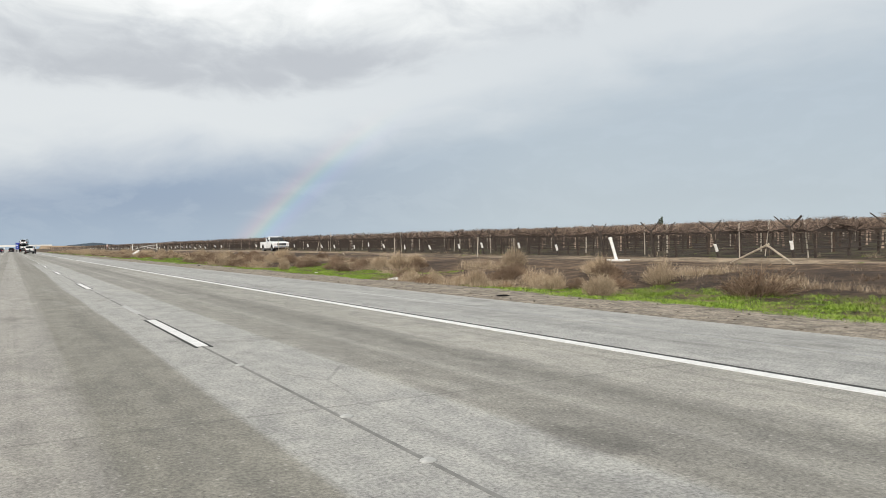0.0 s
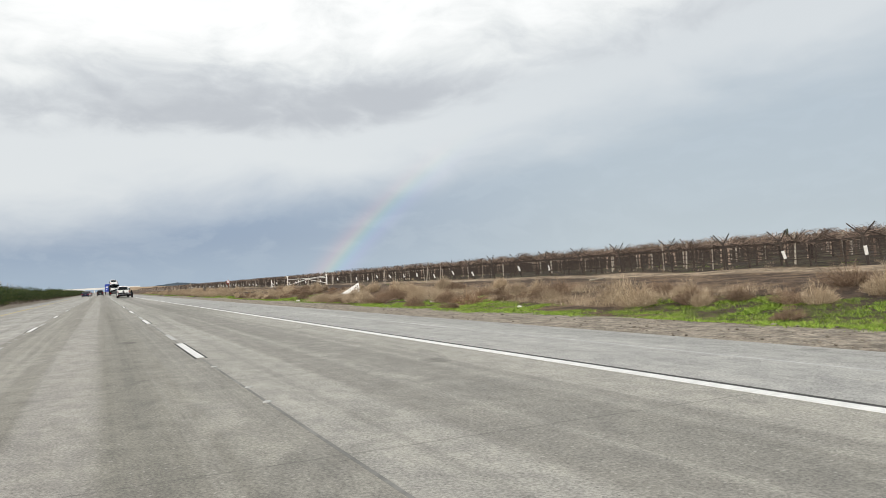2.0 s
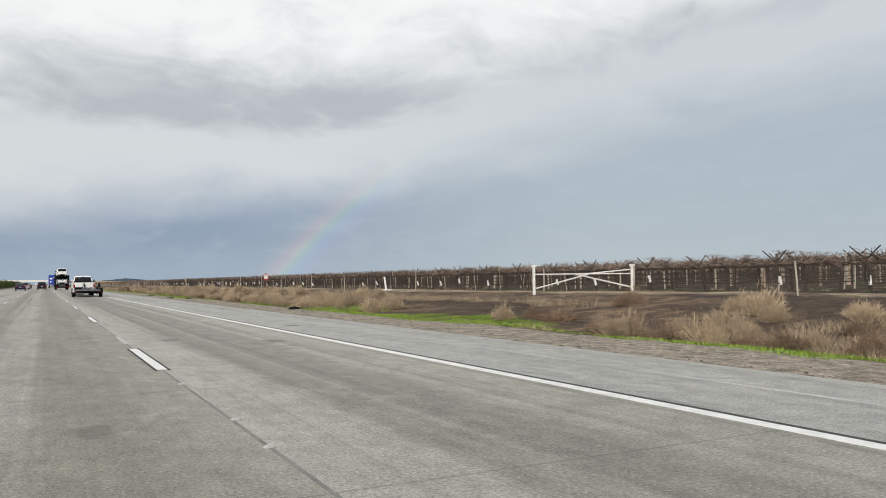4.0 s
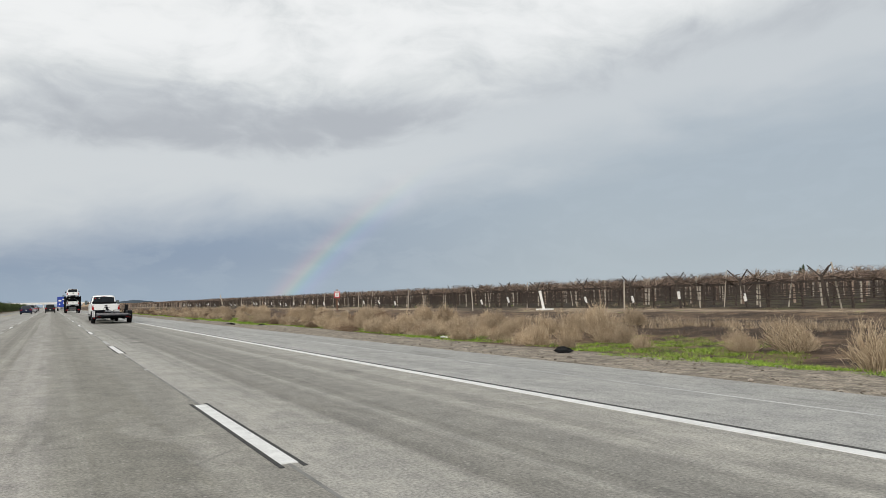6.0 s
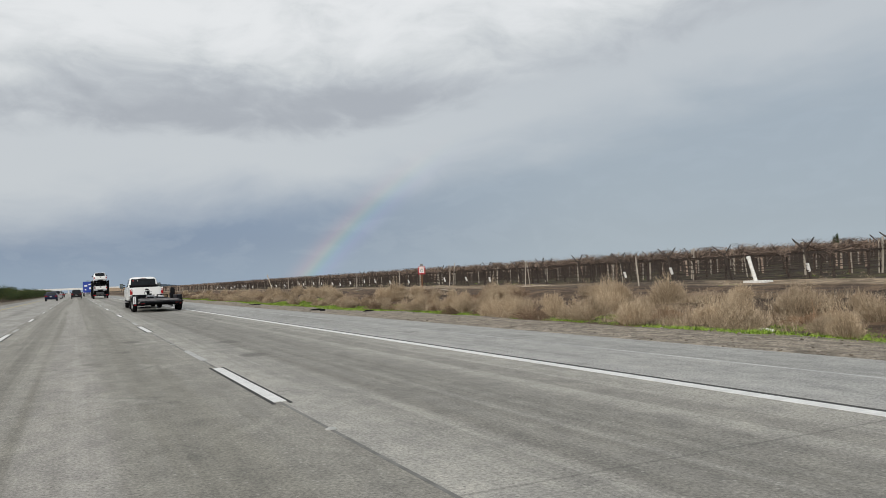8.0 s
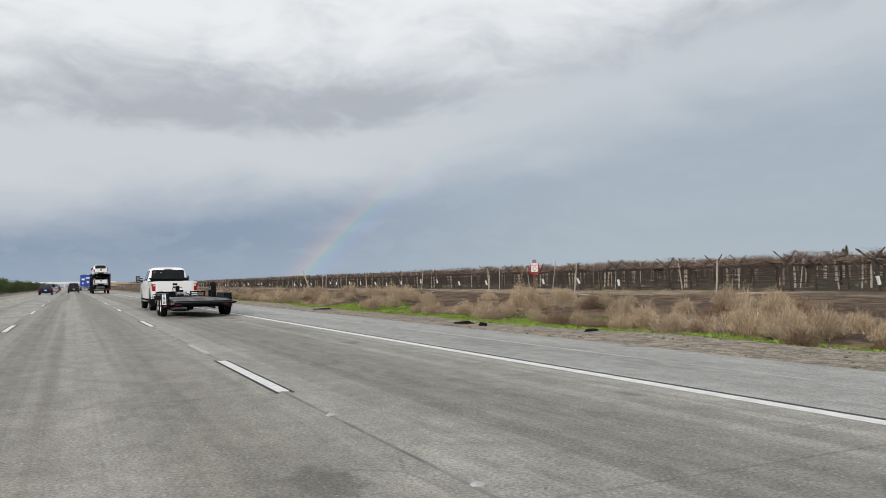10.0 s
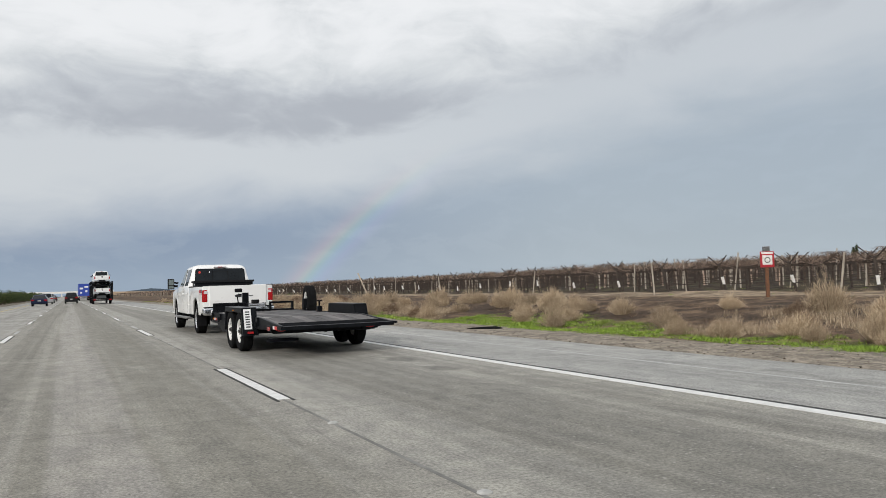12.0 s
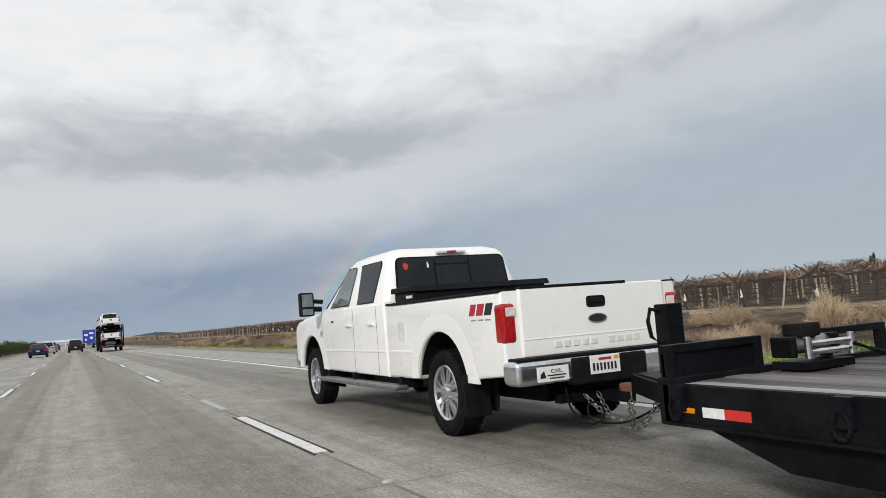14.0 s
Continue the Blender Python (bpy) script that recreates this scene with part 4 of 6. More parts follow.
        # towing mirror
        if not hero:
            part("mirror", box(min(s * 0.98, s * 1.14), max(s * 0.98, s * 1.14), f - 0.82, f - 0.72, 1.33, 1.50, 0.03, 3), BLACK_PLASTIC, truck)
        else:
            mir = part("mirror", box(min(s * 1.06, s * 1.26), max(s * 1.06, s * 1.26), f - 0.66, f - 0.54, 1.27, 1.60, 0.03, 3), BLACK_PLASTIC, truck, "tall black towing mirror")
            part("mirror_glass", box(min(s * 1.085, s * 1.235), max(s * 1.085, s * 1.235), f - 0.668, f - 0.655, 1.40, 1.575, 0.004), SKY_GLASS, mir)
            part("spot_glass", box(min(s * 1.085, s * 1.235), max(s * 1.085, s * 1.235), f - 0.668, f - 0.655, 1.29, 1.37, 0.004), SKY_GLASS, mir)
            arm = rod((s * 0.95, f - 0.62, 1.36), (s * 1.10, f - 0.60, 1.37), 0.036, 10)
            rod((s * 0.93, f - 0.62, 1.46), (s * 1.10, f - 0.60, 1.48), 0.030, 10, None, arm)
            part("mirror_arm", arm, BLACK_PLASTIC, mir)
        # tail lamp wraps the corner
        lamp = box(min(s * 0.80, s * (H + 0.008)), max(s * 0.80, s * (H + 0.008)), -tail - 0.014, -tail + 0.12, 0.865, 1.205, 0.045, 5)
        lamp = part("tail_light", lamp, RED_LENS, truck, "tall red tail light")
        part("reversing_lens", box(min(s * 0.81, s * 0.90), max(s * 0.81, s * 0.90), -tail - 0.020, -tail - 0.004, 1.09, 1.165, 0.014, 3), CLEAR_LENS, lamp)
        put_wheel(truck, SPOKE_WHEEL, s * 0.80, 0.0, 0.405, s > 0, 0, 12)
        put_wheel(truck, SPOKE_WHEEL, s * 0.80, f, 0.405, s > 0, 0, 31)
        # head lamps
        part("headlight", box(min(s * 0.58, s * (H - 0.01)), max(s * 0.58, s * (H - 0.01)), nose - 0.16, nose + 0.02, 0.86, 1.10, 0.03), CLEAR_LENS, truck)
        part("rail_cap", box(s * 0.90 - 0.045, s * 0.90 + 0.045, -tail + 0.02, cab_back - 0.08, 1.292, 1.316, 0.01), BLACK_PLASTIC, b)
    # rear window with its slider
    seal = rounded(-0.755, 0.755, 1.355, 1.85, 0.07)

    def rear_at(u, v, d):
        return (u * (1 - 0.10 * (v - 1.355)), cab_back + 0.01 + 0.09 * slope(v) - 0.001 - d, v)

    part("rear_window_seal", plate(seal, 0.003, rear_at), BLACK_PLASTIC, top)
    rw = part("rear_window", plate(rounded(-0.73, 0.73, 1.37, 1.835, 0.06), 0.006, rear_at), DARK_GLASS, top, "dark tinted rear window with sliding pane")
    for u in (-0.235, 0.235):
        part("slider_frame", plate([(u - 0.01, 1.38), (u + 0.01, 1.38), (u + 0.01, 1.81), (u - 0.01, 1.81)], 0.010, rear_at), BLACK_PLASTIC, rw)
    part("slider_rail", plate([(-0.235, 1.745), (0.235, 1.745), (0.235, 1.76), (-0.235, 1.76)], 0.010, rear_at), BLACK_PLASTIC, rw)
    part("windscreen", plate(rounded(-0.90, 0.90, 0.03, 0.97, 0.05), 0.006, lambda u, v, d: (u * (1 - 0.17 * v), f - 0.60 - 0.80 * v + 0.006 + d, belt - 0.02 + 0.53 * v + 0.005)), DARK_GLASS, top)
    brake = part("high_brake_light", box(-0.19, 0.19, cab_back + 0.05, cab_back + 0.12, 1.875, 1.91, 0.012), CLEAR_LENS, top)
    part("brake_lens", box(-0.06, 0.06, cab_back + 0.043, cab_back + 0.06, 1.88, 1.905, 0.004), RED_LENS, brake)
    # tailgate
    gate = part("tailgate", box(-0.765, 0.765, -tail - 0.03, -tail + 0.03, 0.74, 1.315, 0.02, 3), paint, truck)
    part("gate_cap", box(-0.76, 0.34, -tail - 0.034, -tail + 0.034, 1.306, 1.332, 0.006), BLACK_PLASTIC, gate)
    part("handle_recess", plate(rounded(-0.10, 0.10, 1.115, 1.215, 0.03), 0.012, lambda u, v, d: (u, -tail - 0.022 - d, v)), BLACK_PLASTIC, gate)
    part("gate_handle", box(-0.07, 0.07, -tail - 0.05, -tail - 0.03, 1.15, 1.195, 0.01), BLACK_PLASTIC, gate)
    oval = [(0.10 * math.cos(2 * math.pi * k / 24), 1.02 + 0.042 * math.sin(2 * math.pi * k / 24)) for k in range(24)]
    em = part("oval_badge", plate(oval, 0.012, lambda u, v, d: (u, -tail - 0.028 - d, v)), CHROME, gate, "chrome-rimmed dark oval badge")
    part("badge_field", plate([(u * 0.86, 1.02 + (v - 1.02) * 0.8) for u, v in oval], 0.003, lambda u, v, d: (u, -tail - 0.040 - d, v)), INK, em)
    part("gate_crease", box(-0.745, 0.745, -tail - 0.035, -tail - 0.026, 0.882, 0.892, 0.004), paint, gate)
    for u0, n in ((-0.46, 5), (0.10, 4)):
        for k in range(n):
            part("raised_bar", box(u0 + k * 0.093, u0 + k * 0.093 + 0.066, -tail - 0.036, -tail - 0.028, 0.80, 0.855, 0.004), EMBOSS, gate)
    # rear bumper with its step
    bump = part("rear_bumper", box(-0.945, 0.945, -tail - 0.19, -tail + 0.06, 0.52, 0.73, 0.07, 5), CHROME, truck, "dull chrome step bumper")
    part("step_pad", box(-0.92, 0.92, -tail - 0.175, -tail - 0.02, 0.715, 0.747, 0.012), BLACK_PLASTIC, bump)
    part("bumper_centre", box(-0.42, 0.36, -tail - 0.199, -tail - 0.1, 0.49, 0.71, 0.02), BLACK_PLASTIC, bump)
    # nose
    part("grille", box(-0.54, 0.54, nose - 0.05, nose + 0.03, 0.84, 1.12, 0.03), BLACK_PLASTIC, truck)
    for k in range(3):
        part("grille_bar", box(-0.55, 0.55, nose + 0.02, nose + 0.045, 0.875 + 0.085 * k, 0.905 + 0.085 * k, 0.008), CHROME, truck)
    part("front_bumper", box(-0.93, 0.93, nose - 0.12, nose + 0.08, 0.52, 0.76, 0.06, 4), CHROME, truck)
    part("hood", prism([(f - 0.50, 1.29), (nose - 0.10, 1.16), (nose - 0.24, 1.245), (f - 0.40, 1.335)], -0.86, 0.86, 0.03, 2), paint, truck)
    # underbody
    part("chassis", box(-0.5, 0.5, -tail + 0.1, nose - 0.3, 0.34, 0.56, 0.03), BLACK_PAINT, truck)
    part("axle", rod((-0.8, 0, 0.40), (0.8, 0, 0.40), 0.06, 10), BLACK_PAINT, truck)
    part("front_axle", rod((-0.8, f, 0.40), (0.8, f, 0.40), 0.06, 10), BLACK_PAINT, truck)
    part("fuel_door", plate(rounded(0.84, 1.04, 0.90, 1.10, 0.03), 0.003, lambda u, v, d: (-H - d, u, v)), EMBOSS, b)
    return truck


Y_TRUCK, X_TRUCK = 213.68, 3.88
hero = pickup("pickup_truck", "white crew-cab pickup truck with towing mirrors and bed toolbox", pose(X_TRUCK, Y_TRUCK, 0), wb=4.38)


def hero_details():
    H, tail = 0.935, 1.22
    tool = part("toolbox", box(-0.83, 0.83, 0.78, 1.33, 1.10, 1.43, 0.03), BLACK_PAINT, hero, "black cross-bed toolbox with ribbed lid")
    lid = prism([(0.73, 1.42), (1.36, 1.42), (1.34, 1.48), (0.77, 1.48)], -0.865, 0.865, 0.015)
    part("lid", lid, BLACK_PLASTIC, tool)
    part("maker_mark", box(-0.836, -0.828, 0.82, 0.98, 1.35, 1.38), WHITE_TAPE, tool)
    # decal of slanted strokes on the bed side, with a thin line of print under it
    for u0, u1, m in ((-0.75, -0.65, RED_PRINT), (-0.90, -0.78, RED_PRINT), (-1.05, -0.93, INK)):
        part("decal_stroke", plate([(u0, 1.115), (u1, 1.115), (u1 - 0.05, 1.215), (u0 - 0.05, 1.215)], 0.003, lambda u, v, d: (-H - d, u, v)), m, hero)
    for k in range(3):
        part("decal_print", plate([(-1.04 + 0.13 * k, 1.07), (-0.945 + 0.13 * k, 1.07), (-0.945 + 0.13 * k, 1.082), (-1.04 + 0.13 * k, 1.082)], 0.003, lambda u, v, d: (-H - d, u, v)), GREY_PRINT, hero)
    part("wing_badge", plate([(3.88, 0.97), (3.93, 0.98), (3.92, 1.06), (3.89, 1.06), (3.85, 1.02)], 0.006, lambda u, v, d: (-H - d, u, v)), GREY_PRINT, hero)
    part("door_badge", plate(rounded(3.30, 3.40, 1.155, 1.18, 0.008), 0.006, lambda u, v, d: (-H - d, u, v)), INK, hero)
    y = -tail - 0.20
    plate_ob = part("number_plate", box(-0.245, 0.06, y - 0.012, y - 0.002, 0.56, 0.712, 0.006), WHITE_TAPE, hero, "white number plate with dark characters")
    for k in range(7):
        part("plate_bar", box(-0.222 + 0.037 * k, -0.203 + 0.037 * k, y - 0.015, y - 0.011, 0.588, 0.65), INK, plate_ob)
    part("plate_header", box(-0.16, -0.03, y - 0.015, y - 0.011, 0.672, 0.692), RED_PRINT, plate_ob)
    part("plate_tab", box(0.0, 0.045, y - 0.015, y - 0.011, 0.672, 0.698), AMBER, plate_ob)
    st = part("bumper_sticker", box(-0.755, -0.455, y + 0.002, y + 0.012, 0.545, 0.665, 0.003), WHITE_TAPE, hero, "white bumper sticker with black print")
    part("sticker_emblem", plate([(-0.735, 0.575), (-0.68, 0.575), (-0.695, 0.635), (-0.73, 0.605)], 0.003, lambda u, v, d: (u, y + 0.002 - d, v)), INK, st)
    for u0, u1, v in ((-0.665, -0.485, 0.588), (-0.645, -0.505, 0.565)):
        part("sticker_line", box(u0, u1, y - 0.002, y + 0.003, v, v + 0.010), INK, st)
    txt = bpy.data.curves.new("sticker_word", "FONT")
    txt.body, txt.size, txt.extrude, txt.align_x = "OIL", 0.058, 0.001, "CENTER"
    word = bpy.data.objects.new("sticker_word", txt)
    scene.collection.objects.link(word)
    me = bpy.data.meshes.new_from_object(word.evaluated_get(bpy.context.evaluated_depsgraph_get()))
    bpy.data.objects.remove(word)
    me.materials.append(INK)
    w = new("sticker_word", me)
    w.parent = st
    w.matrix_basis = pose(-0.575, y - 0.001, 0.612, 90, 0, 0) @ Matrix.Diagonal((1.3, 0.75, 1, 1))
    part("window_sticker", plate([(-0.60 + 0.035 * math.cos(k * math.pi / 6), 1.74 + 0.04 * math.sin(k * math.pi / 6)) for k in range(12)], 0.002,
                                 lambda u, v, d: (u, 1.42 + 0.01 + 0.09 * (v - 1.31) / 0.55 - 0.010 - d, v)), RED_TAPE, hero)
    part("window_charm", plate([(-0.33, 1.72), (-0.31, 1.71), (-0.295, 1.74), (-0.32, 1.79)], 0.002, lambda u, v, d: (u, 1.42 + 0.01 + 0.09 * (v - 1.31) / 0.55 - 0.010 - d, v)), WHITE_TAPE, hero)
    # hitch and exhaust
    part("hitch_receiver", box(-0.045, 0.045, -tail - 0.40, -tail + 0.1, 0.32, 0.41, 0.01), BLACK_PAINT, hero)
    part("hitch_bar", box(-0.45, 0.45, -tail - 0.04, -tail + 0.06, 0.33, 0.41, 0.01), BLACK_PAINT, hero)
    part("ball_mount", rod((0, -tail - 0.36, 0.34), (0, -tail - 0.36, 0.43), 0.032, 12), RUST, hero)
    part("exhaust", rod((0.62, -tail + 0.05, 0.42), (0.62, -0.2, 0.42), 0.05, 12), STEEL, hero)
    part("underslung_spare", box(-0.33, 0.33, -1.0, -0.40, 0.40, 0.55, 0.06), RUBBER, hero)


hero_details()


# ---- flatbed trailer ----
def trailer():
    t = thing("flatbed_trailer", "black tandem-axle flatbed trailer with weathered plank deck", "trailer", at=pose(X_TRUCK, Y_TRUCK, 0))
    F, B, Z = -3.15, -9.85, 0.635
    n, w = 10, 1.88 / 10
    for k in range(n):
        x0 = -0.94 + k * w
        pm = PALE_PLANK if k == 0 else PLANK
        part("plank", box(x0 + 0.004, x0 + w - 0.004, -8.30, F - 0.05, Z - 0.045, Z + 0.004 * (k % 3), 0.006, 1), pm, t)
        bm = prism([(-8.30, Z - 0.045), (-8.30, Z), (B, Z - 0.10), (B, Z - 0.13)], x0 + 0.004, x0 + w - 0.004)
        part("tail_plank", bm, PLANK, t)
    part("rear_channel", prism([(B - 0.05, Z - 0.16), (B - 0.05, Z - 0.10), (B + 0.02, Z - 0.094), (B + 0.02, Z - 0.16)], -1.0, 1.0, 0.006, 1), BLACK_PAINT, t)
    for k in range(6):     # grating across the tail
        bm = prism([(B + 0.05 + 0.07 * k, Z - 0.096 + 0.0045 * k), (B + 0.085 + 0.07 * k, Z - 0.094 + 0.0045 * k), (B + 0.068 + 0.07 * k, Z - 0.080 + 0.0045 * k)], -0.93, 0.93)
        part("grip_bar", bm, BLACK_PAINT, t)
    for s in (-1, 1):
        a, b = min(s * 0.945, s * 1.0), max(s * 0.945, s * 1.0)
        part("side_rail", box(a, b, -6.25, F, 0.42, Z + 0.012, 0.008), BLACK_PAINT, t)
        part("side_rail", box(a, b, -8.3, -7.7, 0.43, Z + 0.012, 0.008), BLACK_PAINT, t)
        part("tail_rail", prism([(-8.30, 0.43), (-8.30, Z + 0.012), (B, Z - 0.088), (B, Z - 0.15)], a, b, 0.006, 1), BLACK_PAINT, t)
        part("rail_flange", box(min(s * 0.92, s * 1.025), max(s * 0.92, s * 1.025), -6.25, F, 0.415, 0.432), BLACK_PAINT, t)
        part("lower_skirt", prism([(-6.2, 0.20), (-6.2, 0.42), (-3.35, 0.42), (-3.95, 0.23)], min(s * 0.90, s * 0.93), max(s * 0.90, s * 0.93)), BLACK_PAINT, t)
        part("tape_white", box(s * 1.001 - 0.002, s * 1.001 + 0.002, -3.62, -3.46, 0.475, 0.53), WHITE_TAPE, t)
        part("tape_red", box(s * 1.001 - 0.002, s * 1.001 + 0.002, -3.80, -3.62, 0.475, 0.53), RED_TAPE, t)
        part("tape_white", box(s * 1.001 - 0.002, s * 1.001 + 0.002, -5.52, -5.42, 0.475, 0.53), WHITE_TAPE, t)
        part("tape_red", box(s * 1.001 - 0.002, s * 1.001 + 0.002, -5.62, -5.52, 0.475, 0.53), RED_TAPE, t)
        part("tape_red", box(s * 1.001 - 0.002, s * 1.001 + 0.002, -9.62, -9.45, 0.475, 0.53), RED_TAPE, t)
        part("tape_white", box(s * 1.001 - 0.002, s * 1.001 + 0.002, -9.45, -9.33, 0.475, 0.53), WHITE_TAPE, t)
        part("marker_light", box(s * 1.002 - 0.01, s * 1.002 + 0.01, -3.40, -3.30, 0.49, 0.52, 0.006), AMBER, t)
        for yc in (-3.30, -4.35, -5.15, -8.2):     # tie-down rings
            pocket = part("stake_pocket", box(min(s * 0.995, s * 1.04), max(s * 0.995, s * 1.04), yc - 0.05, yc + 0.05, 0.50, 0.645, 0.006), BLACK_PAINT, t)
            ring = bmesh.new()
            pts = [Vector((s * 1.05, yc + 0.045 * math.sin(a), 0.515 + 0.06 * math.cos(a))) for a in np.linspace(0.5, 5.8, 12)]
            v, f = tube_path(pts, [0.011] * 12, 6)
            vv = [ring.verts.new(p) for p in v]
            for q in f:
                ring.faces.new([vv[i] for i in q])
            part("tie_ring", ring, BLACK_PAINT, pocket)
        # fender: flat-topped box with slanted ends, cut out over both wheels
        o, i = (s * 1.245, s * 0.975)
        out = [(-6.10, 0.36), (-6.24, 0.825), (-7.86, 0.825), (-8.05, 0.31), (-7.965, 0.31), (-7.82, 0.735), (-6.31, 0.735), (-6.175, 0.36)]
        fen = part("fender", prism(out, min(i, o), max(i, o), 0.012, 1), BLACK_PAINT, t)
        # upper face in the paler tone, sky sheen put into its colour
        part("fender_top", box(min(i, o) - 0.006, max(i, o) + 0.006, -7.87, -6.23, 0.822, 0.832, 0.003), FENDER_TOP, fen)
        part("fender_marker", box(s * 1.247 - 0.008, s * 1.247 + 0.008, -7.14, -7.04, 0.755, 0.785, 0.005), AMBER, fen)
        part("fender_wall", prism([(-6.10, 0.40), (-6.24, 0.823), (-7.86, 0.823), (-8.05, 0.31)], min(s * 0.962, s * 0.978), max(s * 0.962, s * 0.978)), BLACK_PAINT, fen)
        part("fender_light", box(s * 1.11 - 0.055, s * 1.11 + 0.055, -8.065, -8.03, 0.345, 0.39, 0.01), RED_LENS, fen)
        for yc in (-6.63, -7.53):
            put_wheel(t, STEEL_WHEEL, s * 1.12, yc, 0.382, s > 0, 0, 20 if yc < -7 else 5)
    for yc in (-6.63, -7.53):
        part("axle", rod((-1.0, yc, 0.36), (1.0, yc, 0.36), 0.045, 10), BLACK_PAINT, t)
    # plate on the slanted rear face of the fender
    def on_slope(u, v, d):
        k = (v - 0.31) / (0.825 - 0.31)
        return (u, -8.05 + 0.19 * k - 0.004 - d, v)
    np_ = part("trailer_plate", plate([(-1.21, 0.43), (-1.07, 0.43), (-1.07, 0.80), (-1.21, 0.80)], 0.004, on_slope), WHITE_TAPE, t, "white number plate mounted upright")
    for k in range(7):
        part("plate_bar", plate([(-1.18, 0.462 + 0.046 * k), (-1.10, 0.462 + 0.046 * k), (-1.10, 0.484 + 0.046 * k), (-1.18, 0.484 + 0.046 * k)], 0.007, on_slope), INK, np_)
    # cross members and rear light beam
    for k in range(11):
        part("cross_member", box(-0.94, 0.94, -9.0 + 0.55 * k, -8.94 + 0.55 * k, 0.44, 0.585), BLACK_PAINT, t)
    part("rear_beam", box(-0.94, 0.94, -9.10, -9.00, 0.38, 0.53, 0.01), BLACK_PAINT, t)
    for s in (-1, 1):
        lb = part("light_box", box(s * 0.82 - 0.16, s * 0.82 + 0.16, -9.16, -9.09, 0.40, 0.51, 0.012), BLACK_PAINT, t)
        part("tail_light", plate([(s * 0.82 + 0.10 * math.cos(a), 0.455 + 0.036 * math.sin(a)) for a in np.linspace(0, 6.1, 20)], 0.02, lambda u, v, d: (u, -9.155 - d, v)), RED_LENS, lb)
        sl = part("side_light_box", box(s * 1.001 - 0.012, s * 1.001 + 0.012, -9.22, -8.95, 0.425, 0.525, 0.01), BLACK_PAINT, t)
        part("side_tail_light", plate([(-9.085 + 0.10 * math.cos(a), 0.475 + 0.036 * math.sin(a)) for a in np.linspace(0, 6.1, 20)], 0.012, lambda u, v, d, s=s: (s * (1.012 + d), u, v)), RED_LENS, sl)
    part("step", box(-0.95, -0.4, -8.75, -8.60, 0.22, 0.27, 0.01), BLACK_PAINT, t)
    # tongue, coupler, jack, chains
    for s in (-1, 1):
        part("tongue_beam", slab([(s * 0.80, -3.4), (s * 0.90, -3.4), (s * 0.10, -1.75), (s * 0.02, -1.75)], 0.42, 0.56), BLACK_PAINT, t)
    part("coupler", box(-0.05, 0.05, -1.98, -1.52, 0.405, 0.475, 0.02), RUST, t, "rust-stained hitch coupler")
    part("tongue_plate", slab([(-0.45, -2.55), (0.45, -2.55), (0.12, -1.85), (-0.12, -1.85)], 0.555, 0.575), BLACK_PAINT, t)
    jack = part("jack", box(-0.075, 0.075, -2.22, -2.07, 0.46, 1.10, 0.012), BLACK_PAINT, t, "upright black tongue jack with looped crank")
    loop = [Vector((-0.09, -2.14, 1.05)), Vector((-0.17, -2.14, 1.07)), Vector((-0.20, -2.14, 0.98)), Vector((-0.18, -2.14, 0.86)), Vector((-0.09, -2.14, 0.80))]
    v, f = tube_path(loop, [0.016] * 5, 8)
    bm = bmesh.new()
    vv = [bm.verts.new(p) for p in v]
    for q in f:
        bm.faces.new([vv[i] for i in q])
    part("crank", bm, BLACK_PAINT, jack)
    part("jack_pin", rod((0.05, -2.14, 1.02), (0.20, -2.14, 1.02), 0.016, 8), STEEL, jack)
    link = bmesh.new()
    pts = [Vector((0.020 * math.cos(a), 0, 0.032 * math.sin(a))) for a in np.linspace(0, 2 * math.pi, 13)]
    v, f = tube_path(pts, [0.006] * 13, 5)
    vv = [link.verts.new(p) for p in v]
    for q in f:
        link.faces.new([vv[i] for i in q])
    link_me = bpy.data.meshes.new("chain_link")
    link.to_mesh(link_me)
    link.free()
    link_me.materials.append(STEEL)
    for s, sag in ((-1, 0.22), (1, 0.26), (-0.4, 0.30)):
        m = 22
        for k in range(m):
            q = k / (m - 1)
            o = new("chain_link", link_me)
            o.parent = t
            a, bq = Vector((s * 0.22, -1.30, 0.37)), Vector((-s * 0.2 - 0.15, -2.05, 0.43))
            p = a.lerp(bq, q) + Vector((0, 0, -sag * 4 * q * (1 - q)))
            d = bq - a + Vector((0, 0, -sag * 4 * (1 - 2 * q)))
            o.matrix_basis = Matrix.Translation(p) @ d.to_track_quat("Z", "Y").to_matrix().to_4x4() @ Matrix.Rotation(math.pi / 2 * (k % 2), 4, "Z")
    knots = [Vector(p) for p in ((-0.42, -1.30, 0.46), (-0.45, -1.40, 0.30), (-0.40, -1.54, 0.19), (-0.29, -1.60, 0.22), (-0.27, -1.56, 0.33), (-0.36, -1.52, 0.34), (-0.38, -1.58, 0.22), (-0.22, -1.78, 0.20), (-0.04, -1.98, 0.32), (0.05, -2.1, 0.50))]
    cord = []
    for k in range(len(knots) - 1):      # a smooth curve through the knots
        p0, p1, p2, p3 = knots[max(k - 1, 0)], knots[k], knots[k + 1], knots[min(k + 2, len(knots) - 1)]
        for q in np.linspace(0, 1, 6, endpoint=False):
            cord.append(0.5 * (2 * p1 + (p2 - p0) * q + (2 * p0 - 5 * p1 + 4 * p2 - p3) * q * q + (3 * p1 - p0 - 3 * p2 + p3) * q ** 3))
    v, f = tube_path(cord, [0.009] * len(cord), 8)
    bm = bmesh.new()
    vv = [bm.verts.new(p) for p in v]
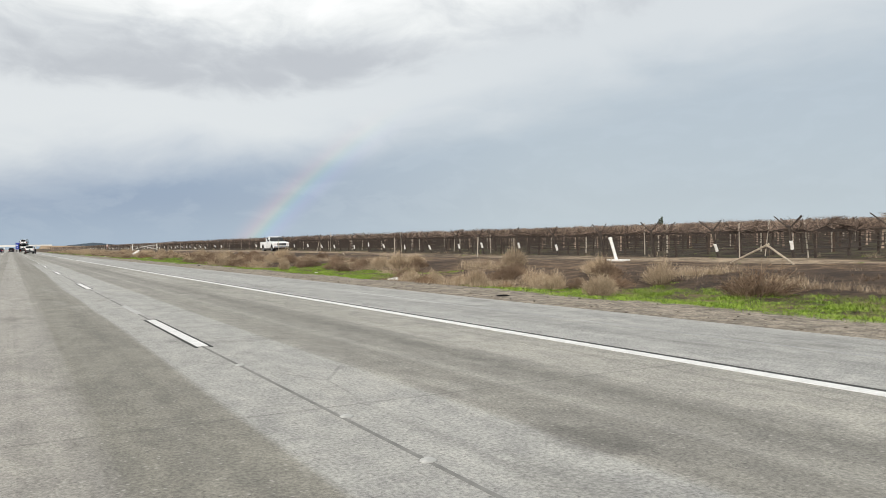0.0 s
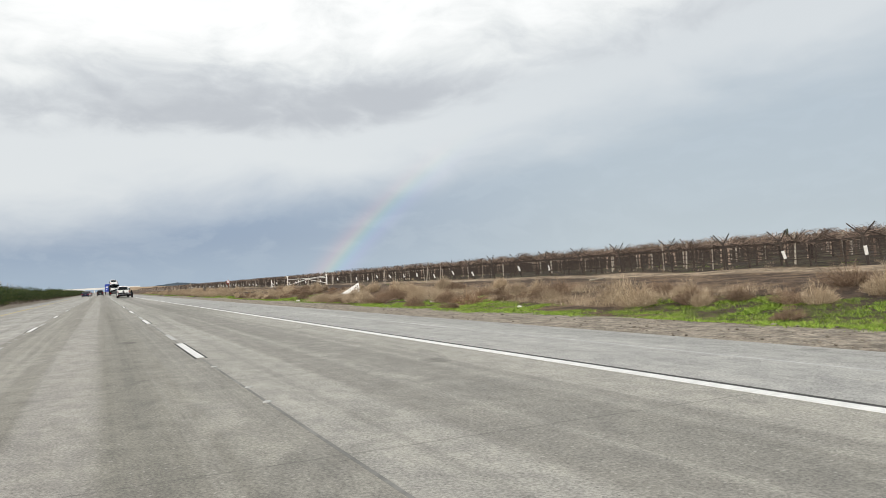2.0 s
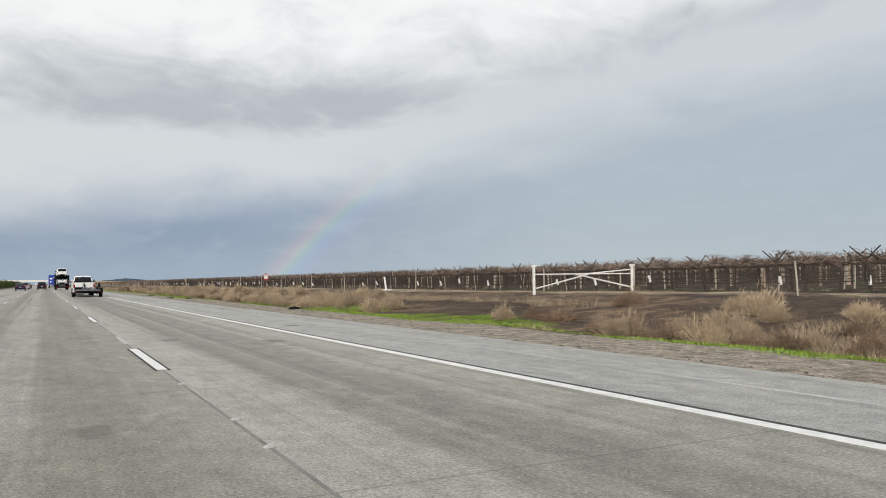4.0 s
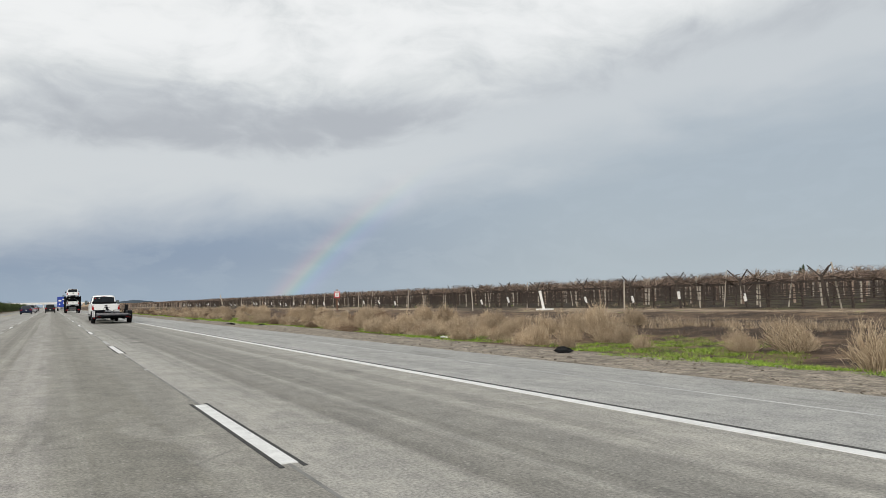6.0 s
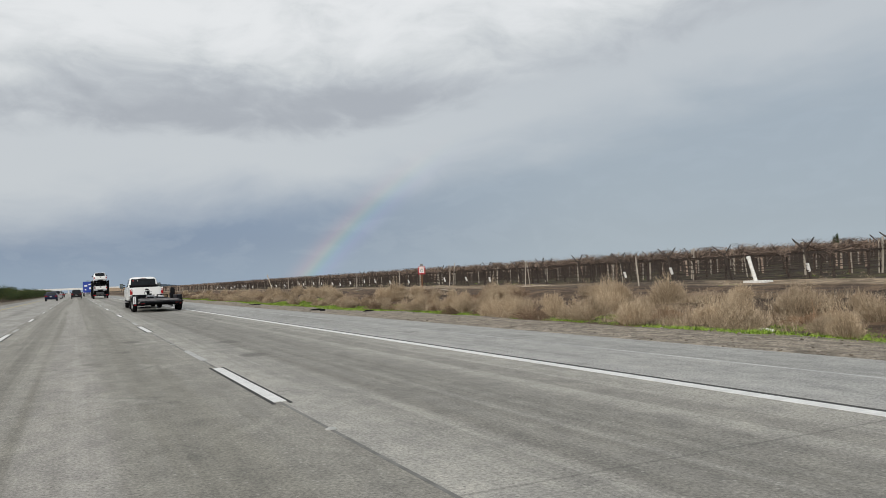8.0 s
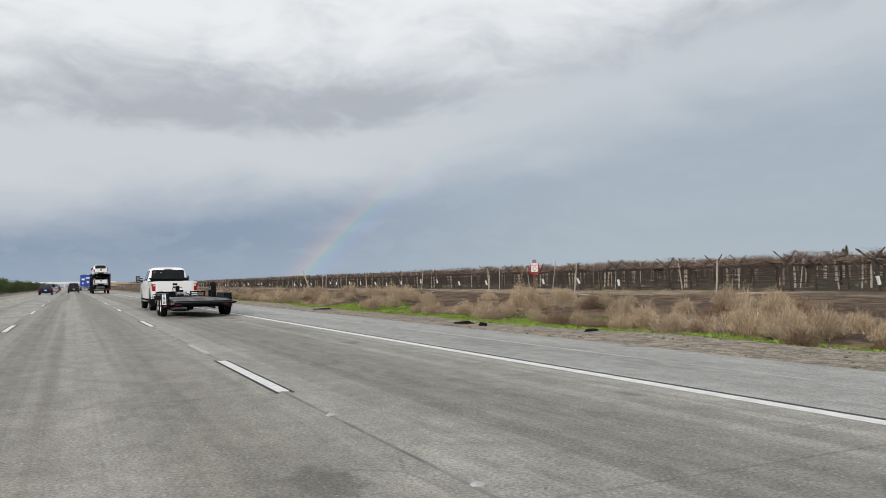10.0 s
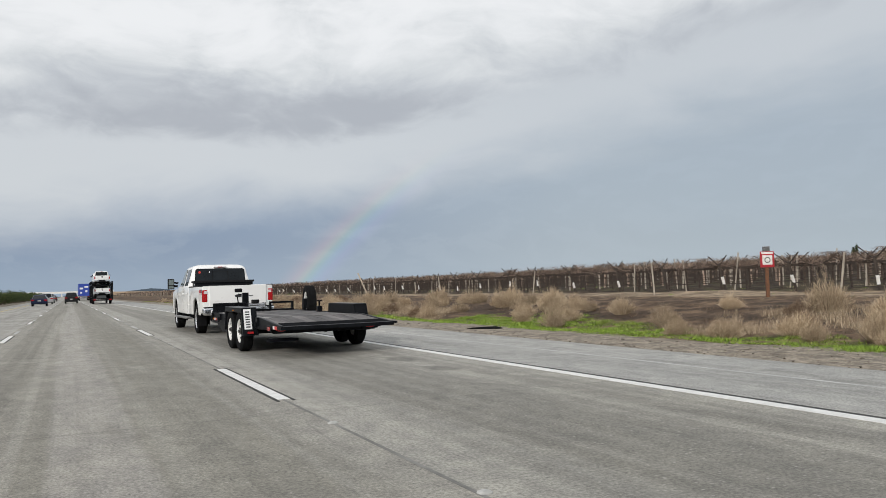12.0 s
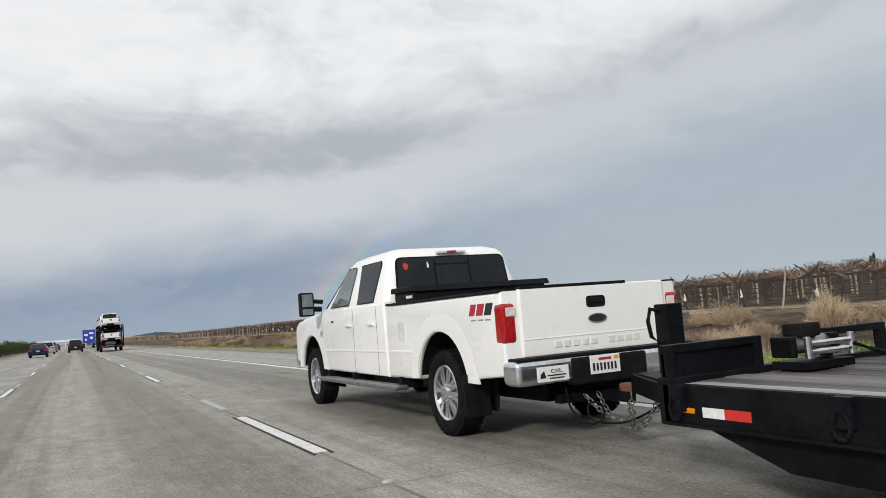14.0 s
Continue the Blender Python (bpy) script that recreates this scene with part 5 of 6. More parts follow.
    for q in f:
        bm.faces.new([vv[i] for i in q])
    part("wiring_cord", bm, RUBBER, t)
    # headboard rails, winch, spare wheel, deck posts
    part("front_beam", box(-1.0, 1.0, F - 0.06, F + 0.04, 0.41, 0.68, 0.012), BLACK_PAINT, t)
    for x0, x1 in ((-0.98, -0.20), (0.38, 1.0)):
        rail = part("headboard_rail", box(x0, x1, F - 0.04, F + 0.02, 0.815, 0.865, 0.008), BLACK_PAINT, t)
        for x in (x0, x1 - 0.06):
            part("rail_leg", box(x, x + 0.06, F - 0.04, F + 0.02, 0.65, 0.82, 0.006), BLACK_PAINT, rail)
    part("headboard_plate", box(-0.96, -0.24, F - 0.012, F + 0.012, 0.66, 0.82, 0.004), BLACK_PAINT, t)
    part("rail_plate", box(-0.98, -0.78, F - 0.02, F + 0.01, 0.50, 0.83, 0.006), BLACK_PAINT, t)
    win = part("winch", box(-0.20, 0.22, F - 0.36, F - 0.10, 0.65, 0.70, 0.006), BLACK_PAINT, t, "electric winch with cable drum and roller fairlead")
    part("winch_motor", rod((-0.16, F - 0.18, 0.79), (0.20, F - 0.18, 0.79), 0.055, 16), STEEL, win)
    part("control_box", box(-0.08, 0.09, F - 0.25, F - 0.09, 0.838, 0.925, 0.02), BLACK_PLASTIC, win)
    part("control_mark", box(-0.03, 0.04, F - 0.236, F - 0.228, 0.875, 0.90), GREY_PRINT, win)
    for x in (-0.18, 0.20):
        part("winch_end", box(x - 0.022, x + 0.022, F - 0.27, F - 0.10, 0.72, 0.85, 0.015), BLACK_PAINT, win)
        part("roller", rod((x, F - 0.36, 0.72), (x, F - 0.36, 0.85), 0.022, 10), CHROME, win)
    for z in (0.755, 0.805):
        part("roller", rod((-0.16, F - 0.36, z), (0.18, F - 0.36, z), 0.018, 10), CHROME, win)
    hook = [Vector((0.2, F - 0.38, 0.78)), Vector((0.26, F - 0.46, 0.74)), Vector((0.33, F - 0.50, 0.71)), Vector((0.36, F - 0.46, 0.715))]
    v, f = tube_path(hook, [0.014] * 4, 6)
    bm = bmesh.new()
    vv = [bm.verts.new(p) for p in v]
    for q in f:
        bm.faces.new([vv[i] for i in q])
    part("hook", bm, BLACK_PAINT, win)
    holder = part("spare_holder", box(1.0, 1.12, -4.10, -3.96, 0.52, 0.92, 0.01), BLACK_PAINT, t)
    sp = put_wheel(t, STEEL_WHEEL, 1.17, -4.03, 0.855, False, -4, 40)
    sp.name = "spare_wheel"
    for x, yc in ((-1.05, -5.98), (0.90, -5.75)):
        st = part("strap_post", box(x - 0.05, x + 0.05, yc - 0.07, yc + 0.07, 0.62, 0.76, 0.008), BLACK_PAINT, t)
        rod_bm = rod((x, yc, 0.75), (x, yc, 0.88), 0.02, 8)
        rod((x - 0.06, yc, 0.88), (x + 0.06, yc, 0.88), 0.016, 8, None, rod_bm)
        part("strap_winch_handle", rod_bm, BLACK_PAINT, st)
    part("stowed_ramp", box(0.94, 1.05, -9.93, -9.55, 0.505, 0.545, 0.006), BLACK_PAINT, t)
    return t


trailer()
# ---- verge plants ----
def stem(rng, base, way, length, r, seg=3, droop=0.25):
    pts, d = [base], way.normalized()
    for k in range(seg):
        d = (d + Vector((rng.uniform(-0.3, 0.3), rng.uniform(-0.3, 0.3), rng.uniform(-droop, droop * 0.6)))).normalized()
        pts.append(pts[-1] + d * length / seg)
    return pts, [r * (1 - 0.8 * k / seg) for k in range(seg + 1)]


def ribbon_of(pts, radii, turn):
    """A narrow strip along pts that faces the way turn says."""
    vs, fs = [], []
    for k, (p, r) in enumerate(zip(pts, radii)):
        d = pts[min(k + 1, len(pts) - 1)] - pts[max(k - 1, 0)]
        u = d.cross(turn).normalized() * r
        vs += [p - u, p + u]
    return vs, [(2 * k, 2 * k + 1, 2 * k + 3, 2 * k + 2) for k in range(len(pts) - 1)]


def bush_mesh(rng, stems, radius, height, material, twigs=6, r=0.006, flop=0.0):
    """A dome of thin stems that rise from a small crown and break into fine twigs. flop: how far the outer ones fall over."""
    chunks = []
    lump = [(rng.uniform(0, 2 * math.pi), rng.uniform(0.75, 1.25)) for k in range(5)]
    for k in range(stems):
        a, q = rng.uniform(0, 2 * math.pi), rng.random() ** 0.55
        swell = 1 + 0.3 * sum(w * max(0.0, math.cos(a - c)) ** 6 - 0.25 for c, w in lump)
        out = Vector((math.cos(a), math.sin(a), 0))
        foot = out * radius * q * 0.45 + Vector((rng.uniform(-0.05, 0.05), rng.uniform(-0.05, 0.05), -0.05))
        top = height * (1 - 0.72 * q ** 2.4) * rng.uniform(0.62, 1.08) * swell * (1 - flop * q)
        tip = out * radius * q * swell + Vector((rng.uniform(-0.09, 0.09), rng.uniform(-0.09, 0.09), max(top, 0.06)))
        knee = foot.lerp(tip, rng.uniform(0.4, 0.65)) + Vector((rng.uniform(-0.1, 0.1), rng.uniform(-0.1, 0.1), rng.uniform(-0.05, 0.14) * height))
        face = Vector((rng.uniform(-1, 1), rng.uniform(-1, 1), rng.uniform(-0.3, 0.3)))
        chunks.append(ribbon_of([foot, knee, tip], [r, r * 0.8, r * 0.4], face))
        for j in range(twigs):
            b = knee.lerp(tip, rng.uniform(-0.3, 1.0))
            way = ((tip - knee).normalized() + Vector((rng.uniform(-0.9, 0.9), rng.uniform(-0.9, 0.9), rng.uniform(-0.3, 0.6)))).normalized()
            end = b + way * height * rng.uniform(0.05, 0.19)
            end.z = max(end.z, 0.02)
            chunks.append(ribbon_of([b, end], [r * 0.75, r * 0.3], Vector((rng.uniform(-1, 1), rng.uniform(-1, 1), rng.uniform(-1, 1)))))
    return mesh_of("stem_tangle", join(chunks), material)


rng = random.Random(21)
PALE_WEEDS = [bush_mesh(rng, 420, rng.uniform(0.60, 0.80), rng.uniform(0.72, 0.92), DRY, 9, 0.0044) for k in range(5)]
TUMBLE_WEEDS = [bush_mesh(rng, 400, rng.uniform(0.65, 0.85), rng.uniform(0.55, 0.72), RUSSET, 9, 0.0044, 0.25) for k in range(4)]
FLAT_WEEDS = [bush_mesh(rng, 170, 0.95, 0.52, BROWN_STALK, 3, 0.008, 0.7) for k in range(2)]

# stretches of verge along y: how thick bushes stand in the front and the back strip, the share of brown ones, how green the front is
VERGE = [(-5, 6, 0.2, 0.3, 0.5, 0.6), (6, 14.6, 0.10, 0.30, 0.6, 1.0), (14.6, 24.5, 1.0, 0.7, 0.4, 0.45), (24.5, 32, 0.15, 1.0, 0.6, 0.9), (32, 42, 0.2, 0.9, 0.65, 1.0), (42, 56, 1.0, 0.8, 0.6, 0.25),
         (56, 65, 0.4, 0.8, 0.5, 0.7), (65, 80, 0.1, 1.3, 0.6, 0.9), (80, 92, 0.15, 1.0, 0.6, 1.0), (92, 103, 0.3, 1.2, 0.45, 0.8), (103, 118, 1.0, 0.9, 0.30, 0.5), (118, 128, 0.2, 0.6, 0.6, 1.0),
         (128, 151, 0.8, 0.9, 0.5, 0.5), (151, 160, 0.10, 0.05, 0.2, 1.0), (160, 167, 0.35, 0.08, 0.15, 1.0), (167, 186, 1.35, 1.1, 0.10, 0.6), (186, 205, 1.4, 1.4, 0.25, 0.6),
         (205, 218, 0.35, 0.35, 0.35, 1.0), (218, 262, 1.3, 1.2, 0.30, 0.6), (262, 330, 0.5, 0.5, 0.4, 0.4)]


def stretch_at(y):
    return next((v for v in VERGE if v[0] <= y < v[1]), VERGE[-1])


def green_at(x, y):
    """How much fresh grass grows at a place."""
    n = noise.noise((x * 0.30, y * 0.13, 17.0)) + 0.5 * noise.noise((x * 0.9, y * 0.6, 4.0))
    strong = stretch_at(y)[5]
    width = 0.8 + 2.0 * strong
    return 1.0 - abs(x - 11.4 - 0.6 * strong) / width + n * 1.15 - 0.72 + 0.68 * strong


def verge_plants():
    rng = random.Random(33)
    kinds = [("dry_shrub", "pale straw-coloured dry weed clump on the verge", "dry weeds along verge", PALE_WEEDS),
             ("tumbleweed", "brown tangled tumbleweed bush on the verge", "tumbleweeds along verge", TUMBLE_WEEDS),
             ("fallen_weed", "flattened heap of long brown stalks on the verge", "fallen weeds along verge", FLAT_WEEDS)]

    def bush(x, y, kind, k):
        if x < 15.8 and 113.5 < y - x + 11 < 116.2:     # a gap in front of the fallen sign
            return
        e = thing(kind[0], kind[1], "weed", kind[2], pose(x, y, ground_height(x, y), rng.uniform(-6, 6), rng.uniform(-6, 6), rng.uniform(0, 360)))
        e.scale = (k * rng.uniform(0.95, 1.2), k * rng.uniform(0.95, 1.2), k * rng.uniform(0.85, 1.1))
        new("stem_tangle", rng.choice(kind[3])).parent = e

    y = -4.0
    while y < 325:
        _, _, front, back, brown, _ = stretch_at(y)
        far = y > 262
        y += 0.55 if not far else 1.3
        clump = noise.noise((3.0, y * 0.16, 2.0))
        for dens, lo, hi in ((front, 11.5, 13.6), (back, 13.6, 17.6)):
            if rng.random() < dens * (0.60 + 1.3 * clump):
                kind = kinds[2] if rng.random() < 0.06 else kinds[1] if rng.random() < brown else kinds[0]
                bush(rng.uniform(lo, hi), y + rng.uniform(-0.3, 0.3), kind, rng.uniform(0.5, 1.05) * (1.0 if lo > 12 else 0.8))
    bush(13.9, 11.3, kinds[1], 1.25)

    # loose dry grass and fresh grass, uncountable
    def tuft(rng, n, h, spread, r, flat):
        chunks = []
        for k in range(n):
            a = rng.uniform(0, 2 * math.pi)
            base = Vector((rng.uniform(-spread, spread), rng.uniform(-spread, spread), -0.03))
            tip = base + Vector((math.cos(a) * flat, math.sin(a) * flat, 1)).normalized() * h * rng.uniform(0.5, 1.2)
            side = Vector((-math.sin(a), math.cos(a), 0)) * r
            chunks.append(([base - side, base + side, tip], [(0, 1, 2)]))
        v, f = join(chunks)
        return np.array([tuple(p) for p in v]), f

    def scatter(name, label, category, templates, places, material):
        vs, fs, count = [], [], 0
        for x, y, s in places:
            tv, tf = templates[rng.randrange(len(templates))]
            a = rng.uniform(0, 2 * math.pi)
            c, sn = math.cos(a) * s, math.sin(a) * s
            m = np.stack([tv[:, 0] * c - tv[:, 1] * sn + x, tv[:, 0] * sn + tv[:, 1] * c + y, tv[:, 2] * s + ground_height(x, y)], 1)
            vs.append(m)
            fs += [tuple(i + count for i in q) for q in tf]
            count += len(tv)
        o = arrays_object(name, np.concatenate(vs).tolist(), fs, material)
        tagged(o, label, category, kind="stuff")

    greens = [tuft(rng, 54, 0.07, 0.22, 0.011, 1.8) for k in range(3)] + [tuft(rng, 44, 0.11, 0.2, 0.009, 1.1) for k in range(2)]
    drys = [tuft(rng, 40, 0.34, 0.26, 0.0045, 0.75) for k in range(4)]
    browns = [tuft(rng, 26, 0.16, 0.26, 0.006, 1.4) for k in range(3)]
    g, d, b = [], [], []
    for k in range(120000):
        y = -4 + 334 * rng.random()
        x = 10.4 + 8.4 * rng.random()
        _, _, front, back, _, _ = stretch_at(y)
        if green_at(x, y) > 0.06 + 0.26 * rng.random():
            g.append((x, y, rng.uniform(0.6, 1.3)))
        elif x > 11.2 and x < 17.8:
            n = noise.noise((x * 0.25, y * 0.12, 9.0))
            if n + 0.35 * (front if x < 13.6 else back) > 0.38 and rng.random() < 0.22:
                d.append((x, y, rng.uniform(0.5, 1.2)))
            elif rng.random() < 0.10:
                b.append((x, y, rng.uniform(0.5, 1.1)))
    for k in range(4200):     # thin weeds under the vines and along the track
        y, x = 2 + 324 * rng.random(), 18 + 20 * rng.random()
        if noise.noise((x * 0.15, y * 0.06, 30.0)) > 0.05:
            (g if rng.random() < 0.4 else d if rng.random() < 0.5 else b).append((x, y, rng.uniform(0.4, 0.8)))
    scatter("fresh_grass", "bright green fresh grass along the verge", "grass", greens, g, GREEN)
    scatter("dry_grass", "dry straw-coloured grass along the verge", "grass", drys, d, DRY)
    scatter("brown_litter_grass", "brown flattened dead grass over the verge soil", "grass", browns, b, RUSSET)


verge_plants()

# ---- shoulder stones and litter ----
def pebble_field():
    rng = random.Random(8)
    vs, fs = [], []
    base = bmesh.new()
    bmesh.ops.create_icosphere(base, subdivisions=1, radius=1.0)
    bv = np.array([tuple(v.co) for v in base.verts])
    bf = [tuple(v.index for v in f.verts) for f in base.faces]
    base.free()
    for k in range(5200):
        x, y = 8.35 + 2.6 * rng.random() ** 1.4, 2 + 260 * rng.random()
        s = rng.uniform(0.006, 0.028) * (1.8 if rng.random() < 0.05 else 1)
        n = len(vs) * len(bv)
        jit = np.array([[rng.uniform(0.7, 1.3) for c in range(3)] for b in bv])
        vs.append(bv * jit * np.array([s, s * 1.2, s * 0.6]) + np.array([x, y, ground_height(x, y) + s * 0.2]))
        fs += [tuple(i + n for i in q) for q in bf]
    tagged(arrays_object("shoulder_pebbles", np.concatenate(vs).tolist(), fs, PEBBLE), "scattered grey-brown pebbles on the gravel shoulder", "pebbles", kind="stuff")


PEBBLE = blade_material("pebbles", rgb(0.10, 0.085, 0.07), rgb(0.24, 0.21, 0.175), rgb(0.42, 0.38, 0.33))
pebble_field()
LITTER = surf("crumpled_white_litter", rgb(0.78, 0.77, 0.74), rgb(0.62, 0.6, 0.56), 20, 0.6, bump=0.4)


def crumpled(name, label, category, x, y, sx, sy, sz, material, seed, group=""):
    rng = random.Random(seed)
    bm = bmesh.new()
    bmesh.ops.create_icosphere(bm, subdivisions=2, radius=1.0)
    for v in bm.verts:
        n = 1 + 0.45 * noise.noise(v.co * 1.7 + Vector((seed, 0, 0)))
        v.co = Vector((v.co.x * sx * n, v.co.y * sy * n, max(v.co.z * sz * n, -0.2 * sz)))
    ob = mesh_object(name, bm, material)
    ob.matrix_basis = pose(x, y, ground_height(x, y) + 0.01, 0, 0, rng.uniform(0, 360))
    return tagged(ob, label, category, group)


for k, (x, y, s) in enumerate(((11.6, 24.5, 0.16), (11.9, 57.0, 0.12), (12.6, 107.5, 0.11), (12.9, 109.2, 0.09), (13.4, 100.0, 0.09), (11.2, 115.5, 0.11), (11.8, 33.0, 0.1), (12.2, 173.5, 0.12), (13.2, 92.0, 0.09))):
    crumpled("litter", "crumpled white plastic litter in the grass", "litter", x, y, s * 1.4, s, s * 0.6, LITTER, k, "roadside litter")
for k, (x, y, sx, sy, sz) in enumerate(((9.5, 195.5, 0.32, 0.12, 0.07), (9.4, 194.2, 0.12, 0.1, 0.09), (10.5, 164.2, 0.55, 0.2, 0.10), (10.1, 190.5, 0.22, 0.08, 0.05), (9.2, 14.0, 0.15, 0.05, 0.03), (9.8, 48.0, 0.18, 0.06, 0.04), (9.6, 209.0, 0.45, 0.12, 0.05))):
    crumpled("tyre_scrap", "torn black tyre tread on the gravel shoulder", "debris", x, y, sx, sy, sz, RUBBER, 40 + k, "tyre scraps")


# ---- things beside the field ----
WHITE_PIPE = surf("weathered_white_paint", rgb(0.80, 0.79, 0.75), rgb(0.6, 0.58, 0.54), 10, 0.5, bump=0.2)
POLE_WOOD = surf("bleached_pole_wood", rgb(0.45, 0.38, 0.29), rgb(0.30, 0.25, 0.19), 10, 0.8, bump=0.4, stretch=(1, 1, 0.2))


def standpipe(x, y, lean):
    t = thing("irrigation_standpipe", "leaning white irrigation standpipe on a flat concrete foot", "pipe", "standpipes", pose(x, y, ground_height(x, y)))
    part("pipe", rod((0, 0, 0.05), (0.0, lean, 0.95), 0.07, 12), WHITE_PIPE, t)
    part("cap", rod((0, lean, 0.94), (0, lean * 1.06, 1.0), 0.085, 12), WHITE_PIPE, t)
    part("foot", box(-0.2, 0.2, -0.65, 0.45, -0.08, 0.07, 0.02), WHITE_PIPE, t)


standpipe(22.5, 25.2, 0.36)
standpipe(23.5, 184.0, 0.30)


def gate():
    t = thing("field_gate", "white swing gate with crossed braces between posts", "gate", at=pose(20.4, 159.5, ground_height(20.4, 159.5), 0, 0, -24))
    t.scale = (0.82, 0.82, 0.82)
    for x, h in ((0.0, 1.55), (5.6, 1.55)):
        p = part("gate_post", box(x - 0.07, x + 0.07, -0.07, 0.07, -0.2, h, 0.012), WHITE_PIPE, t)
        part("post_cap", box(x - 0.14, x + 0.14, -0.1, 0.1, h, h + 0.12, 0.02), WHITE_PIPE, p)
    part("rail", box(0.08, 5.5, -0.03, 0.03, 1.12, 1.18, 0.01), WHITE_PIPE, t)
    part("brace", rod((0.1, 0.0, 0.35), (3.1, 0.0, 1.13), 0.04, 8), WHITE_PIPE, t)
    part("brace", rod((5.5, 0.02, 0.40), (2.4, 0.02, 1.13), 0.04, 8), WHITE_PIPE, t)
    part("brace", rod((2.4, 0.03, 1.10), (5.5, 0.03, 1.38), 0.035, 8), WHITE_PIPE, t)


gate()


def fence_post(x, y, h, lean, label="thin grey wooden fence post", r=0.035):
    ob = mesh_object("fence_post", rod((0, 0, -0.2), (0, 0, h), r, 8, r * 0.9), STAKE)
    ob.matrix_basis = pose(x, y, ground_height(x, y), lean, 0, 0)
    tagged(ob, label, "post", "fence posts")


for x, y, h, lean in ((22.0, 161, 1.15, 0), (21.5, 154, 1.2, 3), (22.3, 147, 1.15, -4), (21.8, 139, 1.1, 8), (22.0, 130, 1.2, -3), (22.4, 122, 1.2, 15), (21.6, 70, 1.15, 2), (22.4, 62, 1.1, 32), (22.0, 46, 1.2, -3), (22.2, 36, 1.1, 5),
                      (22.2, 176, 1.3, 2), (22.0, 189, 1.3, -6), (22.4, 199, 1.35, 4), (22.1, 208, 1.4, 9), (22.3, 217, 1.4, -5), (21.9, 226, 1.3, 12), (22.2, 238, 1.3, -8), (22.0, 250, 1.3, 3)):
    fence_post(x, y, h, lean)


def fallen_poles(x, y):
    for k, (a, b) in enumerate((((0, 0, 0.0), (0.25, 1.2, 0.62)), ((0.35, 2.7, 0.0), (0.25, 1.1, 0.64)))):
        ob = mesh_object("fallen_pole", rod(a, b, 0.035, 8), POLE_WOOD)
        ob.matrix_basis = pose(x, y, ground_height(x, y))
        tagged(ob, "bleached wooden pole fallen against another in the weeds", "pole", "fallen poles")


fallen_poles(21.0, 15.5)
for x, y, ln, turn in ((21.6, 54.0, 2.4, 70), (20.3, 97.5, 1.9, 35), (20.8, 113.0, 2.6, -50), (21.4, 131.0, 2.2, 80), (19.6, 203.5, 2.3, 75), (21.2, 196.0, 1.8, -65), (20.4, 221.0, 2.6, 60)):
    ob = mesh_object("lying_pole", rod((-ln / 2, 0, 0.05), (ln / 2, 0, 0.09), 0.04, 8, 0.032), POLE_WOOD)
    ob.matrix_basis = pose(x, y, ground_height(x, y), 0, 0, turn)
    tagged(ob, "bleached wooden pole lying at the field's edge", "pole", "lying poles")
pole = mesh_object("leaning_pole", rod((0, 0, -0.2), (-0.2, 1.9, 1.9), 0.05, 8), POLE_WOOD)
pole.matrix_basis = pose(18.0, 240.0, ground_height(18, 240))
tagged(pole, "bleached wooden pole leaning over the verge", "pole")


def fallen_sign(x, y):
    t = thing("fallen_sign", "torn white sign board tipped over in the weeds", "sign", at=pose(x, y, ground_height(x, y), 0, 0, -18))
    t.scale = (0.86, 0.86, 0.86)
    board = plate([(-0.75, 0.0), (0.85, 0.03), (0.72, 0.85), (0.62, 0.80)], 0.012, lambda u, v, d: (u, v * 0.25 + d, v))
    b = part("board", board, WHITE_PIPE, t)
    for u, v, w, h in ((0.45, 0.45, 0.10, 0.07), (0.60, 0.55, 0.07, 0.09), (0.20, 0.25, 0.12, 0.05), (0.5, 0.2, 0.16, 0.06), (0.62, 0.36, 0.06, 0.05)):
        part("worn_patch", plate([(u, v), (u + w, v), (u + w * 0.8, v + h), (u + w * 0.1, v + h * 0.9)], 0.003, lambda p, q, d: (p, q * 0.25 - 0.001 - d, q)), INK, b)


fallen_sign(15.4, 118.6)


def warning_sign(x, y):
    t = thing("warning_sign", "red-framed white notice board on a brown wooden post", "sign", at=pose(x, y, ground_height(x, y), 0, 0, -24))
    part("post", box(-0.05, 0.05, -0.05, 0.05, -0.3, 1.45, 0.01), RUST, t)
    b = part("board", box(-0.24, 0.24, -0.078, -0.052, 0.98, 1.52, 0.01), RED_PRINT, t, "red-framed board")
    part("board_panel", box(-0.17, 0.17, -0.084, -0.077, 1.07, 1.39, 0.004), SLEEVE, b)
    part("board_ring", lathe([(0, 0.075), (0.004, 0.075), (0.004, 0.10), (0, 0.10)], 20), INK, b).matrix_basis = pose(0, -0.085, 1.23, 0, 0, -90)
    part("board_header", box(-0.2, 0.2, -0.082, -0.077, 1.43, 1.50), SLEEVE, b)
    part("top_box", box(-0.10, 0.10, -0.08, 0.05, 1.53, 1.69, 0.01), STEEL, t)


warning_sign(21.0, 209.9)
pickup("parked_pickup", "white extended-cab pickup truck parked on the dirt track", pose(24.6, 82.7, 0.40, 0, 0, 180), wb=3.65, cab_back=1.12, hero=False).scale = (0.88, 0.88, 0.88)


